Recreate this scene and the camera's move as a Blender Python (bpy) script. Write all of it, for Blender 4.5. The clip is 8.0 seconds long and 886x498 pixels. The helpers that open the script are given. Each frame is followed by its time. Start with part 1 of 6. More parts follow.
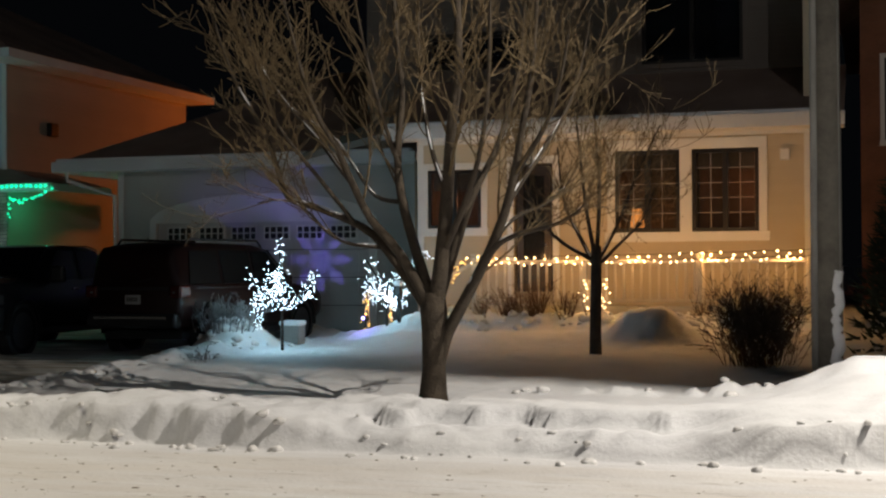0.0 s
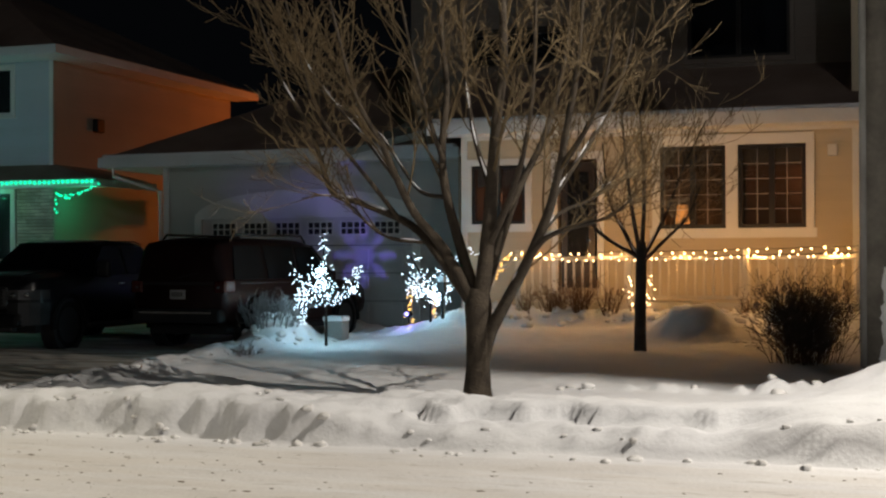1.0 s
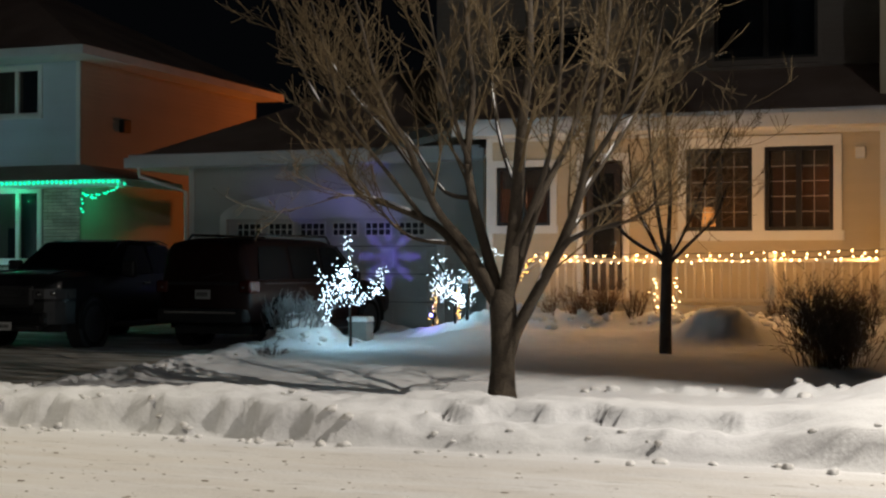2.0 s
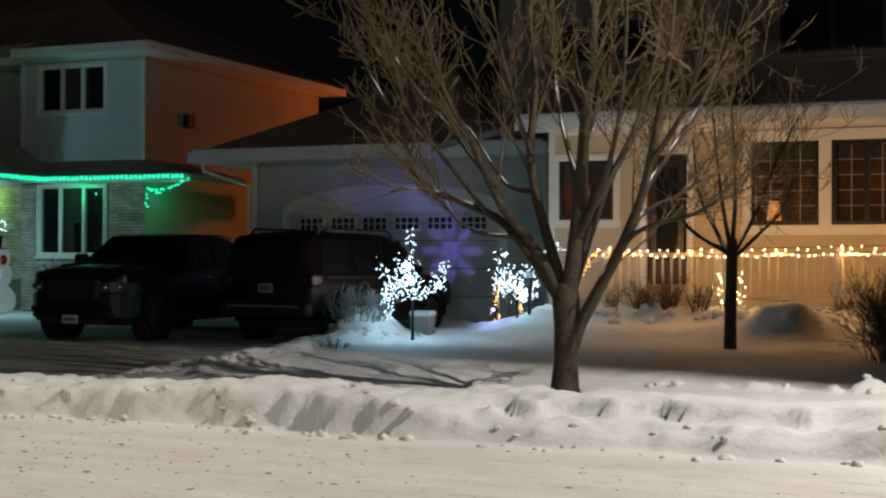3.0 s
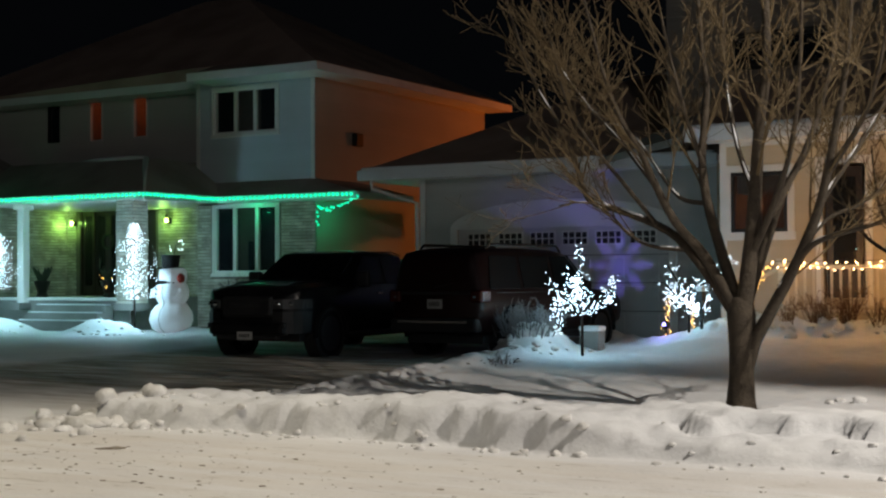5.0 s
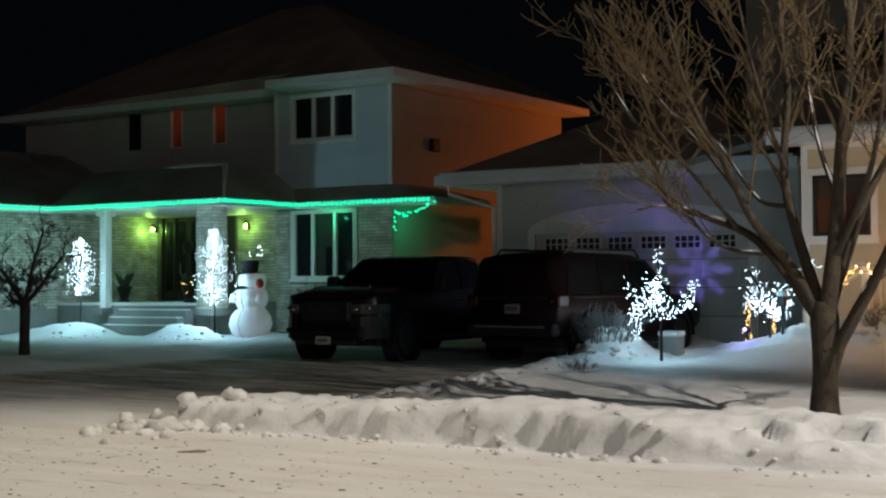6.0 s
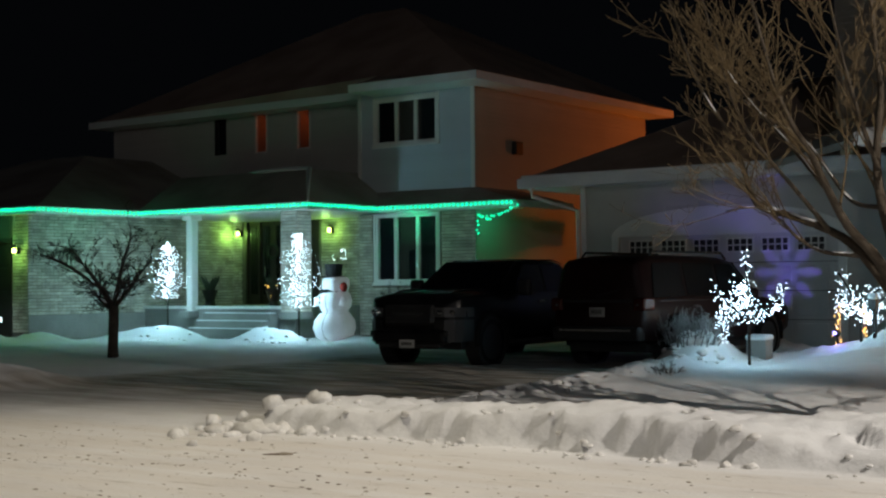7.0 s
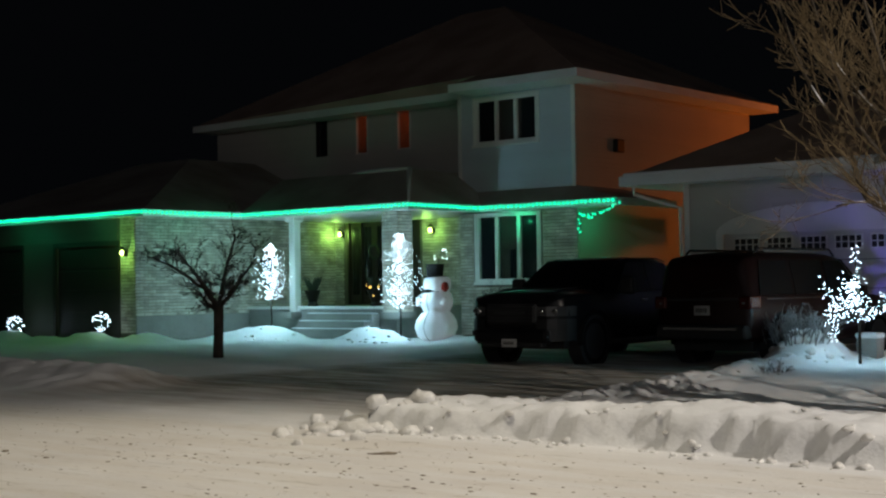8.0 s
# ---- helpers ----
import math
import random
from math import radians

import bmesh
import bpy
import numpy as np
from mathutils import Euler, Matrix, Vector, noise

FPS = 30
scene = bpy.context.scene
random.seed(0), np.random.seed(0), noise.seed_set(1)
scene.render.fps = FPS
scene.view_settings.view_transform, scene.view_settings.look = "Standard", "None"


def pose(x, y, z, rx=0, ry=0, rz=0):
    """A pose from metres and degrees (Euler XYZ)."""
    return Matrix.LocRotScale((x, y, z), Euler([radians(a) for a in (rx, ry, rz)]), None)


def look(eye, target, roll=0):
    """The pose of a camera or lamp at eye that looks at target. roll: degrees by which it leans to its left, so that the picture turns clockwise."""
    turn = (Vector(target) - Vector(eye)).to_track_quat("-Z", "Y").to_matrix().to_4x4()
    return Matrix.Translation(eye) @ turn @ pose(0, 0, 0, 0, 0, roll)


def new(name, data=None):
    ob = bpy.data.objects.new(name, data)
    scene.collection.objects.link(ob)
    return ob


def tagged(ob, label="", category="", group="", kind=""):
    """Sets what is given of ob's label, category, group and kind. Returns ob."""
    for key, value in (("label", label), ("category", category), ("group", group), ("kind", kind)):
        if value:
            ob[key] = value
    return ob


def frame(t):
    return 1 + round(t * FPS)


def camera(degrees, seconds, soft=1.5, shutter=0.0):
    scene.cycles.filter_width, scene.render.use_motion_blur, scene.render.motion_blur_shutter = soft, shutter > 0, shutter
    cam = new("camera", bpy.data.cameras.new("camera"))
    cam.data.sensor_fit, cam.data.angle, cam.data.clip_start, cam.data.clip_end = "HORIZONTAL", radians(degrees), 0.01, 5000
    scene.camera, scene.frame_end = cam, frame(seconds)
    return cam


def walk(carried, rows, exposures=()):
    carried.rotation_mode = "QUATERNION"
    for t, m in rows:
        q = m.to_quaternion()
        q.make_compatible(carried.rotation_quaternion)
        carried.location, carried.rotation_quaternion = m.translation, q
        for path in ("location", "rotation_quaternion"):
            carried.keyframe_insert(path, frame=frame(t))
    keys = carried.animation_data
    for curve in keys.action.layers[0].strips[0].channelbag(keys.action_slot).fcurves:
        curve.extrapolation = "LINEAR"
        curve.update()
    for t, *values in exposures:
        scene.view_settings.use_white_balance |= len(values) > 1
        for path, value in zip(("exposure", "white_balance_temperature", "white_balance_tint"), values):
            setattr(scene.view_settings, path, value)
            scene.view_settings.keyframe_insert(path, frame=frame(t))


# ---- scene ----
cam = camera(35.64, 8.0, soft=2.3)
# seconds, place, yaw, pitch, roll: a slow pan to the left from the far side of the street
PATH = [
    (0, 0.000, -0.000, 1.481, 17.352, 0.694, 0.353),
    (0.5, -0.021, 0.024, 1.478, 18.306, 0.625, 0.338),
    (1, -0.031, 0.038, 1.473, 19.125, 0.550, 0.200),
    (2.5, -0.060, 0.086, 1.458, 21.079, 0.615, -0.192),
    (3, -0.080, 0.111, 1.451, 22.681, 0.409, -0.165),
    (3.5, -0.102, 0.137, 1.445, 24.288, 0.480, 0.010),
    (4, -0.112, 0.159, 1.442, 25.750, 0.813, 0.052),
    (4.5, -0.120, 0.169, 1.440, 27.595, 1.015, 0.160),
    (5, -0.141, 0.184, 1.442, 29.614, 1.072, 0.357),
    (6.5, -0.186, 0.210, 1.431, 34.352, 1.437, 0.434),
    (7, -0.226, 0.238, 1.428, 36.206, 1.492, 0.500),
    (7.5, -0.262, 0.265, 1.422, 38.306, 1.466, 0.651),
    (8, -0.289, 0.285, 1.417, 40.380, 1.538, 0.832),
]
walk(cam, [(t, pose(x, y, z, 90 + pitch, roll, yaw)) for t, x, y, z, yaw, pitch, roll in PATH], exposures=[(0.0, 0.0), (8.0, 0.0)])

# ---- night sky and the large lights ----
world = bpy.data.worlds.new("night")
scene.world = world
world.use_nodes = True
world.node_tree.nodes["Background"].inputs[0].default_value = (0.006, 0.007, 0.009, 1)
world.node_tree.nodes["Background"].inputs[1].default_value = 0.20


def lamp(name, kind, place, watts, color, radius=0.03, target=None, spot=60, blend=0.5):
    data = bpy.data.lights.new(name, kind)
    data.energy, data.color = watts, color
    if kind == "SPOT":
        data.spot_size, data.spot_blend = radians(spot), blend
    data.shadow_soft_size = radius
    ob = new(name, data)
    ob.matrix_basis = look(place, target) if target else pose(*place)
    return ob


WARM, COOL, GREEN = (1.0, 0.50, 0.16), (0.44, 0.82, 1.0), (0.02, 1.0, 0.42)
lamp("street_light", "SPOT", (3.2, 11.3, 7.6), 3750, (1.0, 0.92, 0.81), 0.05, (3.0, 11.1, 0), 168, 0.3)
# unseen second lamp, added to even out brightness along the road
lamp("street_fill", "SPOT", (-9.3, 9.0, 8.5), 1250, (1.0, 0.90, 0.70), 0.10, (-9.3, 6.0, 0), 98, 0.8)
# added fill behind the camera that lifts house fronts and roofs; no known source
lamp("facade_fill", "POINT", (18.0, -22.0, 10.0), 3800, (0.97, 0.96, 0.95), 0.2)
for bx in (-6.1, -4.9, -3.7, -2.5, -1.3):
    lamp("rail_light", "POINT", (bx, 22.56, 1.66), 29, WARM, 0.03)
lamp("side_yard_light", "POINT", (-16.0, 39.5, 4.15), 300, (1.0, 0.22, 0.03), 0.05)
lamp("room_light", "POINT", (-3.85, 25.3, 2.55), 4.0, (1.0, 0.42, 0.12), 0.06)
lamp("room_light", "POINT", (-1.95, 25.5, 2.9), 5.0, (1.0, 0.36, 0.14), 0.06)
lamp("room_light", "POINT", (-7.0, 25.2, 2.7), 4.0, (1.0, 0.40, 0.18), 0.06)
for ux in (-28.45, -26.85):
    lamp("upper_room_light", "POINT", (ux, 30.7, 6.3), 4.5, (1.0, 0.22, 0.07), 0.06)
for gx, gy, w in ((-34.5, 21.6, 7), (-30.9, 21.5, 8), (-28.3, 23.8, 10), (-26.0, 24.9, 14), (-22.0, 28.6, 5), (-19.35, 29.3, 9)):
    lamp("eave_string_light", "POINT", (gx, gy, 3.1), w, GREEN, 0.03)
for wx, wy, wz in ((-30.0, 22.1, 2.40), (-29.32, 29.5, 3.0), (-25.74, 29.5, 3.0)):
    lamp("wall_lantern_light", "POINT", (wx, wy, wz), 13, (0.42, 1.0, 0.16), 0.04)
for lx, ly, lz, w in ((-8.71, 19.55, 1.25, 62), (-7.9, 22.2, 1.2, 25), (-22.95, 25.0, 1.3, 105), (-27.2, 24.8, 1.4, 85)):
    lamp("cool_tree_light", "POINT", (lx, ly, lz), w, COOL, 0.22)
lamp("snowman_light", "POINT", (-22.7, 26.3, 1.0), 2.5, (0.8, 0.92, 1.0), 0.05)
for tx, tz, deg, w in ((-13.5, 2.75, 13, 190), (-12.4, 2.95, 11, 280), (-11.5, 2.5, 14, 230), (-12.3, 1.95, 9, 80), (-11.6, 3.72, 8, 300), (-14.7, 2.6, 9, 90)):
    lamp("projector_light", "SPOT", (-8.6, 23.0, 0.46), w, (0.22, 0.16, 1.0), 0.02, (tx, 27.2, tz), deg, 1.0)
lamp("amber_stand_light", "POINT", (-8.45, 23.05, 0.75), 2.0, (1.0, 0.42, 0.08), 0.04)


# ---- materials ----
def mat(name, base, rough=0.6, metal=0.0, vary=0.25, grain=18.0, bump=0.15, second=None, mix_scale=1.3, depth=0.01, per_piece=0.0):
    m = bpy.data.materials.new(name)
    m.use_nodes = True
    nt = m.node_tree
    n, link = nt.nodes, nt.links.new
    b = n["Principled BSDF"]
    b.inputs["Roughness"].default_value, b.inputs["Metallic"].default_value = rough, metal
    tc = n.new("ShaderNodeTexCoord")
    fine, broad = n.new("ShaderNodeTexNoise"), n.new("ShaderNodeTexNoise")
    fine.inputs["Scale"].default_value, fine.inputs["Detail"].default_value = grain, 6
    broad.inputs["Scale"].default_value, broad.inputs["Detail"].default_value = mix_scale, 4
    geo = n.new("ShaderNodeNewGeometry")
    for t in (fine, broad):
        link(geo.outputs["Position"], t.inputs["Vector"])
    ramp = n.new("ShaderNodeValToRGB")
    ramp.color_ramp.elements[0].position, ramp.color_ramp.elements[1].position = 0.38, 0.66
    link(broad.outputs["Fac"], ramp.inputs[0])
    mix = n.new("ShaderNodeMix")
    mix.data_type = "RGBA"
    other = second or tuple(c * (1 - vary) for c in base)
    mix.inputs[6].default_value, mix.inputs[7].default_value = (*base, 1), (*other, 1)
    link(ramp.outputs[0], mix.inputs[0])
    val = n.new("ShaderNodeMapRange")
    val.inputs[3].default_value, val.inputs[4].default_value = 1 - vary * 0.7, 1 + vary * 0.5
    link(fine.outputs["Fac"], val.inputs[0])
    hsv = n.new("ShaderNodeHueSaturation")
    link(mix.outputs[2], hsv.inputs["Color"])
    if per_piece:
        info, mr, mul = n.new("ShaderNodeObjectInfo"), n.new("ShaderNodeMapRange"), n.new("ShaderNodeMath")
        isl = n.new("ShaderNodeMath")
        isl.operation, mul.operation = "ADD", "MULTIPLY"
        link(info.outputs["Random"], isl.inputs[0])
        link(geo.outputs["Random Per Island"], isl.inputs[1])
        mr.inputs[2].default_value = 2.0
        mr.inputs[3].default_value, mr.inputs[4].default_value = 1 - per_piece, 1 + per_piece
        link(isl.outputs[0], mr.inputs[0])
        link(mr.outputs[0], mul.inputs[0])
        link(val.outputs[0], mul.inputs[1])
        link(mul.outputs[0], hsv.inputs["Value"])
    else:
        link(val.outputs[0], hsv.inputs["Value"])
    link(hsv.outputs[0], b.inputs["Base Color"])
    if bump:
        bp = n.new("ShaderNodeBump")
        bp.inputs["Strength"].default_value, bp.inputs["Distance"].default_value = bump, depth
        link(fine.outputs["Fac"], bp.inputs["Height"])
        link(bp.outputs[0], b.inputs["Normal"])
    return m


def glow(name, color, strength):
    m = bpy.data.materials.new(name)
    m.use_nodes = True
    b = m.node_tree.nodes["Principled BSDF"]
    b.inputs["Base Color"].default_value = (*color, 1)
    b.inputs["Emission Color"].default_value = (*color, 1)
    b.inputs["Emission Strength"].default_value = strength
    return m


def glass(name, tint=(0.02, 0.024, 0.03), alpha=0.45):
    m = bpy.data.materials.new(name)
    m.use_nodes = True
    nt = m.node_tree
    b = nt.nodes["Principled BSDF"]
    b.inputs["Base Color"].default_value = (*tint, 1)
    b.inputs["Roughness"].default_value = 0.05
    b.inputs["Alpha"].default_value = alpha
    return m


SNOW = mat("snow", (0.80, 0.80, 0.82), 0.75, 0, 0.10, 30, 0.5, (0.72, 0.73, 0.76), 0.9, 0.02)
SNOW.node_tree.nodes["Principled BSDF"].inputs["Subsurface Weight"].default_value = 0.0
SNOWLUMP = mat("packed_snow", (0.80, 0.79, 0.78), 0.8, 0, 0.18, 22, 0.6, (0.62, 0.60, 0.57), 4.0, 0.03)
SAND = mat("sandy_snow", (0.36, 0.31, 0.24), 0.9, 0, 0.35, 25, 0.5, (0.20, 0.16, 0.12), 5.0, 0.02)
SIDING = mat("beige_vinyl_siding", (0.54, 0.46, 0.33), 0.55, 0, 0.08, 60, 0.08, None, 0.8, 0.004, 0.05)
GREYSIDING = mat("grey_vinyl_siding", (0.50, 0.48, 0.45), 0.55, 0, 0.08, 60, 0.08, None, 0.8, 0.004, 0.05)
# grey siding made paler and bluer to carry the cool light on the bay
LITSIDING = mat("cool_lit_siding", (0.55, 0.60, 0.65), 0.55, 0, 0.08, 60, 0.08, None, 0.8, 0.004, 0.05)
# upper wall's dimness is put into this colour, against the distant lamp
UPPERSIDING = mat("shade_darkened_siding", (0.15, 0.125, 0.105), 0.6, 0, 0.10, 60, 0.08, None, 0.8, 0.004, 0.05)
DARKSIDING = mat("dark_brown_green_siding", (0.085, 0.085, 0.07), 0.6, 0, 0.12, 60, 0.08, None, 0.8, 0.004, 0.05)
SIDEWALL = mat("tan_side_siding", (0.45, 0.40, 0.33), 0.6, 0, 0.08, 60, 0.08, None, 0.8, 0.004, 0.05)
BRICK = mat("pale_brick", (0.56, 0.53, 0.45), 0.85, 0, 0.2, 40, 0.5, (0.38, 0.34, 0.28), 3.0, 0.01, 0.38)
MORTAR = mat("mortar", (0.17, 0.16, 0.13), 0.95, 0, 0.2, 60, 0.4)
TRIM = mat("white_painted_trim", (0.74, 0.73, 0.70), 0.45, 0, 0.08, 30, 0.06)
FASCIA = mat("frosted_white_fascia", (0.72, 0.73, 0.74), 0.5, 0, 0.10, 20, 0.1)
SHINGLE = mat("frosted_brown_shingle", (0.44, 0.32, 0.26), 0.9, 0, 0.3, 45, 0.7, (0.30, 0.21, 0.17), 0.7, 0.01)
FROSTROOF = mat("snow_dusted_shingle", (0.42, 0.38, 0.35), 0.9, 0, 0.3, 30, 0.6, (0.27, 0.23, 0.20), 0.6, 0.01)
DARKFRAME = mat("dark_window_frame", (0.018, 0.016, 0.014), 0.4, 0, 0.2, 40, 0.05)
MUNTIN = mat("pale_window_muntin", (0.34, 0.31, 0.27), 0.5, 0, 0.1, 40, 0.05)
GLASS = glass("window_glass")
CURTAIN = mat("window_blind", (0.50, 0.40, 0.30), 0.8, 0, 0.2, 20, 0.2)
ROOMWALL = mat("room_wall", (0.36, 0.27, 0.18), 0.8, 0, 0.15, 8, 0.05)
# near-black in place of room wall: the darkness of unlit rooms is in the colour
DARKROOM = mat("unlit_black", (0.03, 0.03, 0.032), 0.8, 0, 0.2, 8, 0.05)
DOORWOOD = mat("dark_brown_door", (0.035, 0.024, 0.018), 0.4, 0, 0.3, 25, 0.1)
GDOOR = mat("garage_door_panel", (0.60, 0.59, 0.58), 0.5, 0, 0.08, 20, 0.06)
BROWNDOOR = mat("dark_garage_door", (0.030, 0.024, 0.020), 0.5, 0, 0.3, 15, 0.1)
WOODRAIL = mat("painted_railing", (0.70, 0.63, 0.50), 0.5, 0, 0.15, 30, 0.1)
CONCRETE = mat("grey_concrete", (0.27, 0.265, 0.25), 0.9, 0, 0.2, 25, 0.3)
BARK = mat("grey_brown_bark", (0.068, 0.051, 0.034), 0.9, 0, 0.45, 35, 0.9, (0.042, 0.031, 0.021), 7.0, 0.02)
TWIG = mat("bare_twig", (0.150, 0.104, 0.050), 0.85, 0, 0.3, 30, 0.2)
DARKBARK = mat("dark_bark", (0.045, 0.035, 0.028), 0.9, 0, 0.4, 35, 0.8, (0.025, 0.02, 0.016), 7.0, 0.02)
POLEWOOD = mat("weathered_pole_wood", (0.17, 0.155, 0.13), 0.9, 0, 0.35, 20, 0.6, (0.11, 0.10, 0.085), 3.0, 0.01)
REDBRICK = mat("brown_red_cladding", (0.26, 0.11, 0.06), 0.85, 0, 0.3, 20, 0.3)
CARPAINT = mat("black_car_paint", (0.006, 0.006, 0.007), 0.28, 0, 0.2, 40, 0.03)
MAROON = mat("dark_maroon_car_paint", (0.013, 0.004, 0.0035), 0.42, 0, 0.2, 40, 0.03)
for paint in (CARPAINT, MAROON):
    paint.node_tree.nodes["Principled BSDF"].inputs["Specular IOR Level"].default_value = 0.22
CHROME = mat("dull_chrome", (0.45, 0.45, 0.45), 0.25, 1.0, 0.2, 30, 0.05)
TYRE = mat("tyre_rubber", (0.012, 0.012, 0.012), 0.9, 0, 0.3, 40, 0.4)
TYRE.node_tree.nodes["Principled BSDF"].inputs["Specular IOR Level"].default_value = 0.08
RIM = mat("alloy_rim", (0.07, 0.07, 0.075), 0.35, 0.9, 0.2, 30, 0.05)
CARGLASS = glass("tinted_car_glass", (0.006, 0.007, 0.008), 0.9)
CARGLASS.node_tree.nodes["Principled BSDF"].inputs["Specular IOR Level"].default_value = 0.12
CARGLASS.node_tree.nodes["Principled BSDF"].inputs["Roughness"].default_value = 0.32
BEZEL = mat("satin_grey_bumper_trim", (0.05, 0.05, 0.052), 0.35, 0.6, 0.2, 30, 0.05)
REDLENS = mat("red_tail_lens", (0.055, 0.007, 0.005), 0.2, 0, 0.2, 40, 0.05)
LENS = mat("clear_lamp_lens", (0.13, 0.13, 0.135), 0.15, 0.3, 0.2, 40, 0.05)
PLATE = mat("frosted_number_plate", (0.32, 0.32, 0.31), 0.5, 0, 0.1, 60, 0.05)
PLASTIC = mat("black_plastic", (0.012, 0.012, 0.013), 0.6, 0, 0.2, 40, 0.1)
BLACKFELT = mat("black_felt", (0.015, 0.014, 0.014), 0.9, 0, 0.3, 40, 0.3)
REDFELT = mat("red_felt", (0.35, 0.03, 0.02), 0.9, 0, 0.3, 40, 0.3)
EVERGREEN = mat("evergreen_needles", (0.035, 0.055, 0.03), 0.8, 0, 0.4, 25, 0.4)
WIRE = mat("dark_wire", (0.012, 0.014, 0.012), 0.6, 0, 0.2, 40, 0.1)
LED_COOL = glow("cool_white_led", (0.66, 0.86, 1.0), 9)
LED_WARM = glow("warm_bulb", (1.0, 0.62, 0.30), 15)
LED_AMBER = glow("amber_bulb", (1.0, 0.50, 0.10), 9)
LED_GREEN = glow("green_bulb", (0.004, 1.0, 0.50), 1.7)
LED_LANTERN = glow("lantern_bulb", (0.70, 1.0, 0.20), 12)
LAMPSHADE = glow("orange_lampshade", (1.0, 0.36, 0.08), 2.2)
LED_PURPLE = glow("purple_projector_lens", (0.35, 0.3, 1.0), 5)


# ---- building blocks ----
def finish(name, bm, material, smooth=False):
    me = bpy.data.meshes.new(name)
    bm.normal_update()
    bm.to_mesh(me)
    bm.free()
    me.materials.append(material)
    if smooth:
        for p in me.polygons:
            p.use_smooth = True
    return me


def thing(name, place, label, category, group="", kind=""):
    ob = new(name)
    ob.empty_display_size = 0.2
    ob.location = place
    return tagged(ob, label, category, group, kind)


def part(name, bm, material, parent, label="", smooth=False):
    """One mesh under a thing or a part, given in the frame in which the thing is being built."""
    ob = new(name, finish(name, bm, material, smooth))
    ob.parent = parent
    root = parent.parent or parent
    root = root.parent or root
    if parent.parent is None:
        ob.matrix_parent_inverse = Matrix.Translation(parent.location).inverted()
    return tagged(ob, label)


def solid(name, bm, material, label, category, kind="", group="", smooth=False):
    """A top-level thing of one mesh."""
    return tagged(new(name, finish(name, bm, material, smooth)), label, category, group, kind)


def box(bm, x0, x1, y0, y1, z0, z1, bevel=0.0):
    r = bmesh.ops.create_cube(bm, size=1)
    v = r["verts"]
    bmesh.ops.scale(bm, vec=(abs(x1 - x0), abs(y1 - y0), abs(z1 - z0)), verts=v)
    bmesh.ops.translate(bm, vec=((x0 + x1) / 2, (y0 + y1) / 2, (z0 + z1) / 2), verts=v)
    if bevel:
        e = list({e for q in v for e in q.link_edges})
        bmesh.ops.bevel(bm, geom=e, offset=bevel, segments=2, affect="EDGES", profile=0.5)
    return bm


def boxed(*a, bevel=0.0):
    return box(bmesh.new(), *a, bevel=bevel)


def tube(bm, pts, radii, sides=7, cap=True):
    """A tapered tube along a line of points."""
    pts = [Vector(p) for p in pts]
    rings = []
    for i, p in enumerate(pts):
        d = (pts[min(i + 1, len(pts) - 1)] - pts[max(i - 1, 0)]).normalized()
        a = d.orthogonal().normalized() if i == 0 else (prev - d * prev.dot(d)).normalized()
        prev = a
        b = d.cross(a)
        rings.append([bm.verts.new(p + (a * math.cos(k * math.tau / sides) + b * math.sin(k * math.tau / sides)) * radii[i]) for k in range(sides)])
    for r0, r1 in zip(rings, rings[1:]):
        for k in range(sides):
            bm.faces.new((r0[k], r0[(k + 1) % sides], r1[(k + 1) % sides], r1[k]))
    if cap:
        bm.faces.new(rings[0][::-1])
        bm.faces.new(rings[-1])
    return bm


def ball(bm, p, r, sub=1, squash=1.0):
    v = bmesh.ops.create_icosphere(bm, subdivisions=sub, radius=r)["verts"]
    if squash != 1.0:
        bmesh.ops.scale(bm, vec=(1, 1, squash), verts=v)
    bmesh.ops.translate(bm, vec=p, verts=v)
    return bm


def bulbs(points, r):
    """Many small eight-sided bulbs as one mesh."""
    vs, fs = [], []
    for p in points:
        o = len(vs)
        vs += [(p[0] + r, p[1], p[2]), (p[0] - r, p[1], p[2]), (p[0], p[1] + r, p[2]), (p[0], p[1] - r, p[2]), (p[0], p[1], p[2] + r), (p[0], p[1], p[2] - r)]
        fs += [(o + a, o + b, o + c) for a, b, c in ((0, 2, 4), (2, 1, 4), (1, 3, 4), (3, 0, 4), (2, 0, 5), (1, 2, 5), (3, 1, 5), (0, 3, 5))]
    bm = bmesh.new()
    bv = [bm.verts.new(v) for v in vs]
    for f in fs:
        bm.faces.new([bv[i] for i in f])
    return bm


def spans(u0, u1, z0, z1, holes):
    """The stretches of [u0, u1] at the height band z0..z1 that no hole touches."""
    out = [(u0, u1)]
    for a, b, c, d in holes:
        if z0 < d and z1 > c:
            out = [s for p, q in out for s in ((p, min(q, a)), (max(p, b), q)) if s[1] - s[0] > 0.01]
    return out


def put(axis, plane, u0, u1, d0, d1, z0, z1):
    """Box limits for a piece of a wall: axis 'y' faces -y, axis 'x' faces +x; d is the depth outwards."""
    return (u0, u1, plane - d1, plane - d0, z0, z1) if axis == "y" else (plane + d0, plane + d1, u0, u1, z0, z1)


def wall(house, axis, plane, u0, u1, z0, z1, holes, material, label=""):
    bm = bmesh.new()
    cuts = sorted({z0, z1, *[h for q in holes for h in q[2:] if z0 < h < z1]})
    for a, b in zip(cuts, cuts[1:]):
        for s, e in spans(u0, u1, a + 0.001, b - 0.001, holes):
            box(bm, *put(axis, plane, s, e, -0.18, 0, a, b))
    return part("wall", bm, material, house, label)


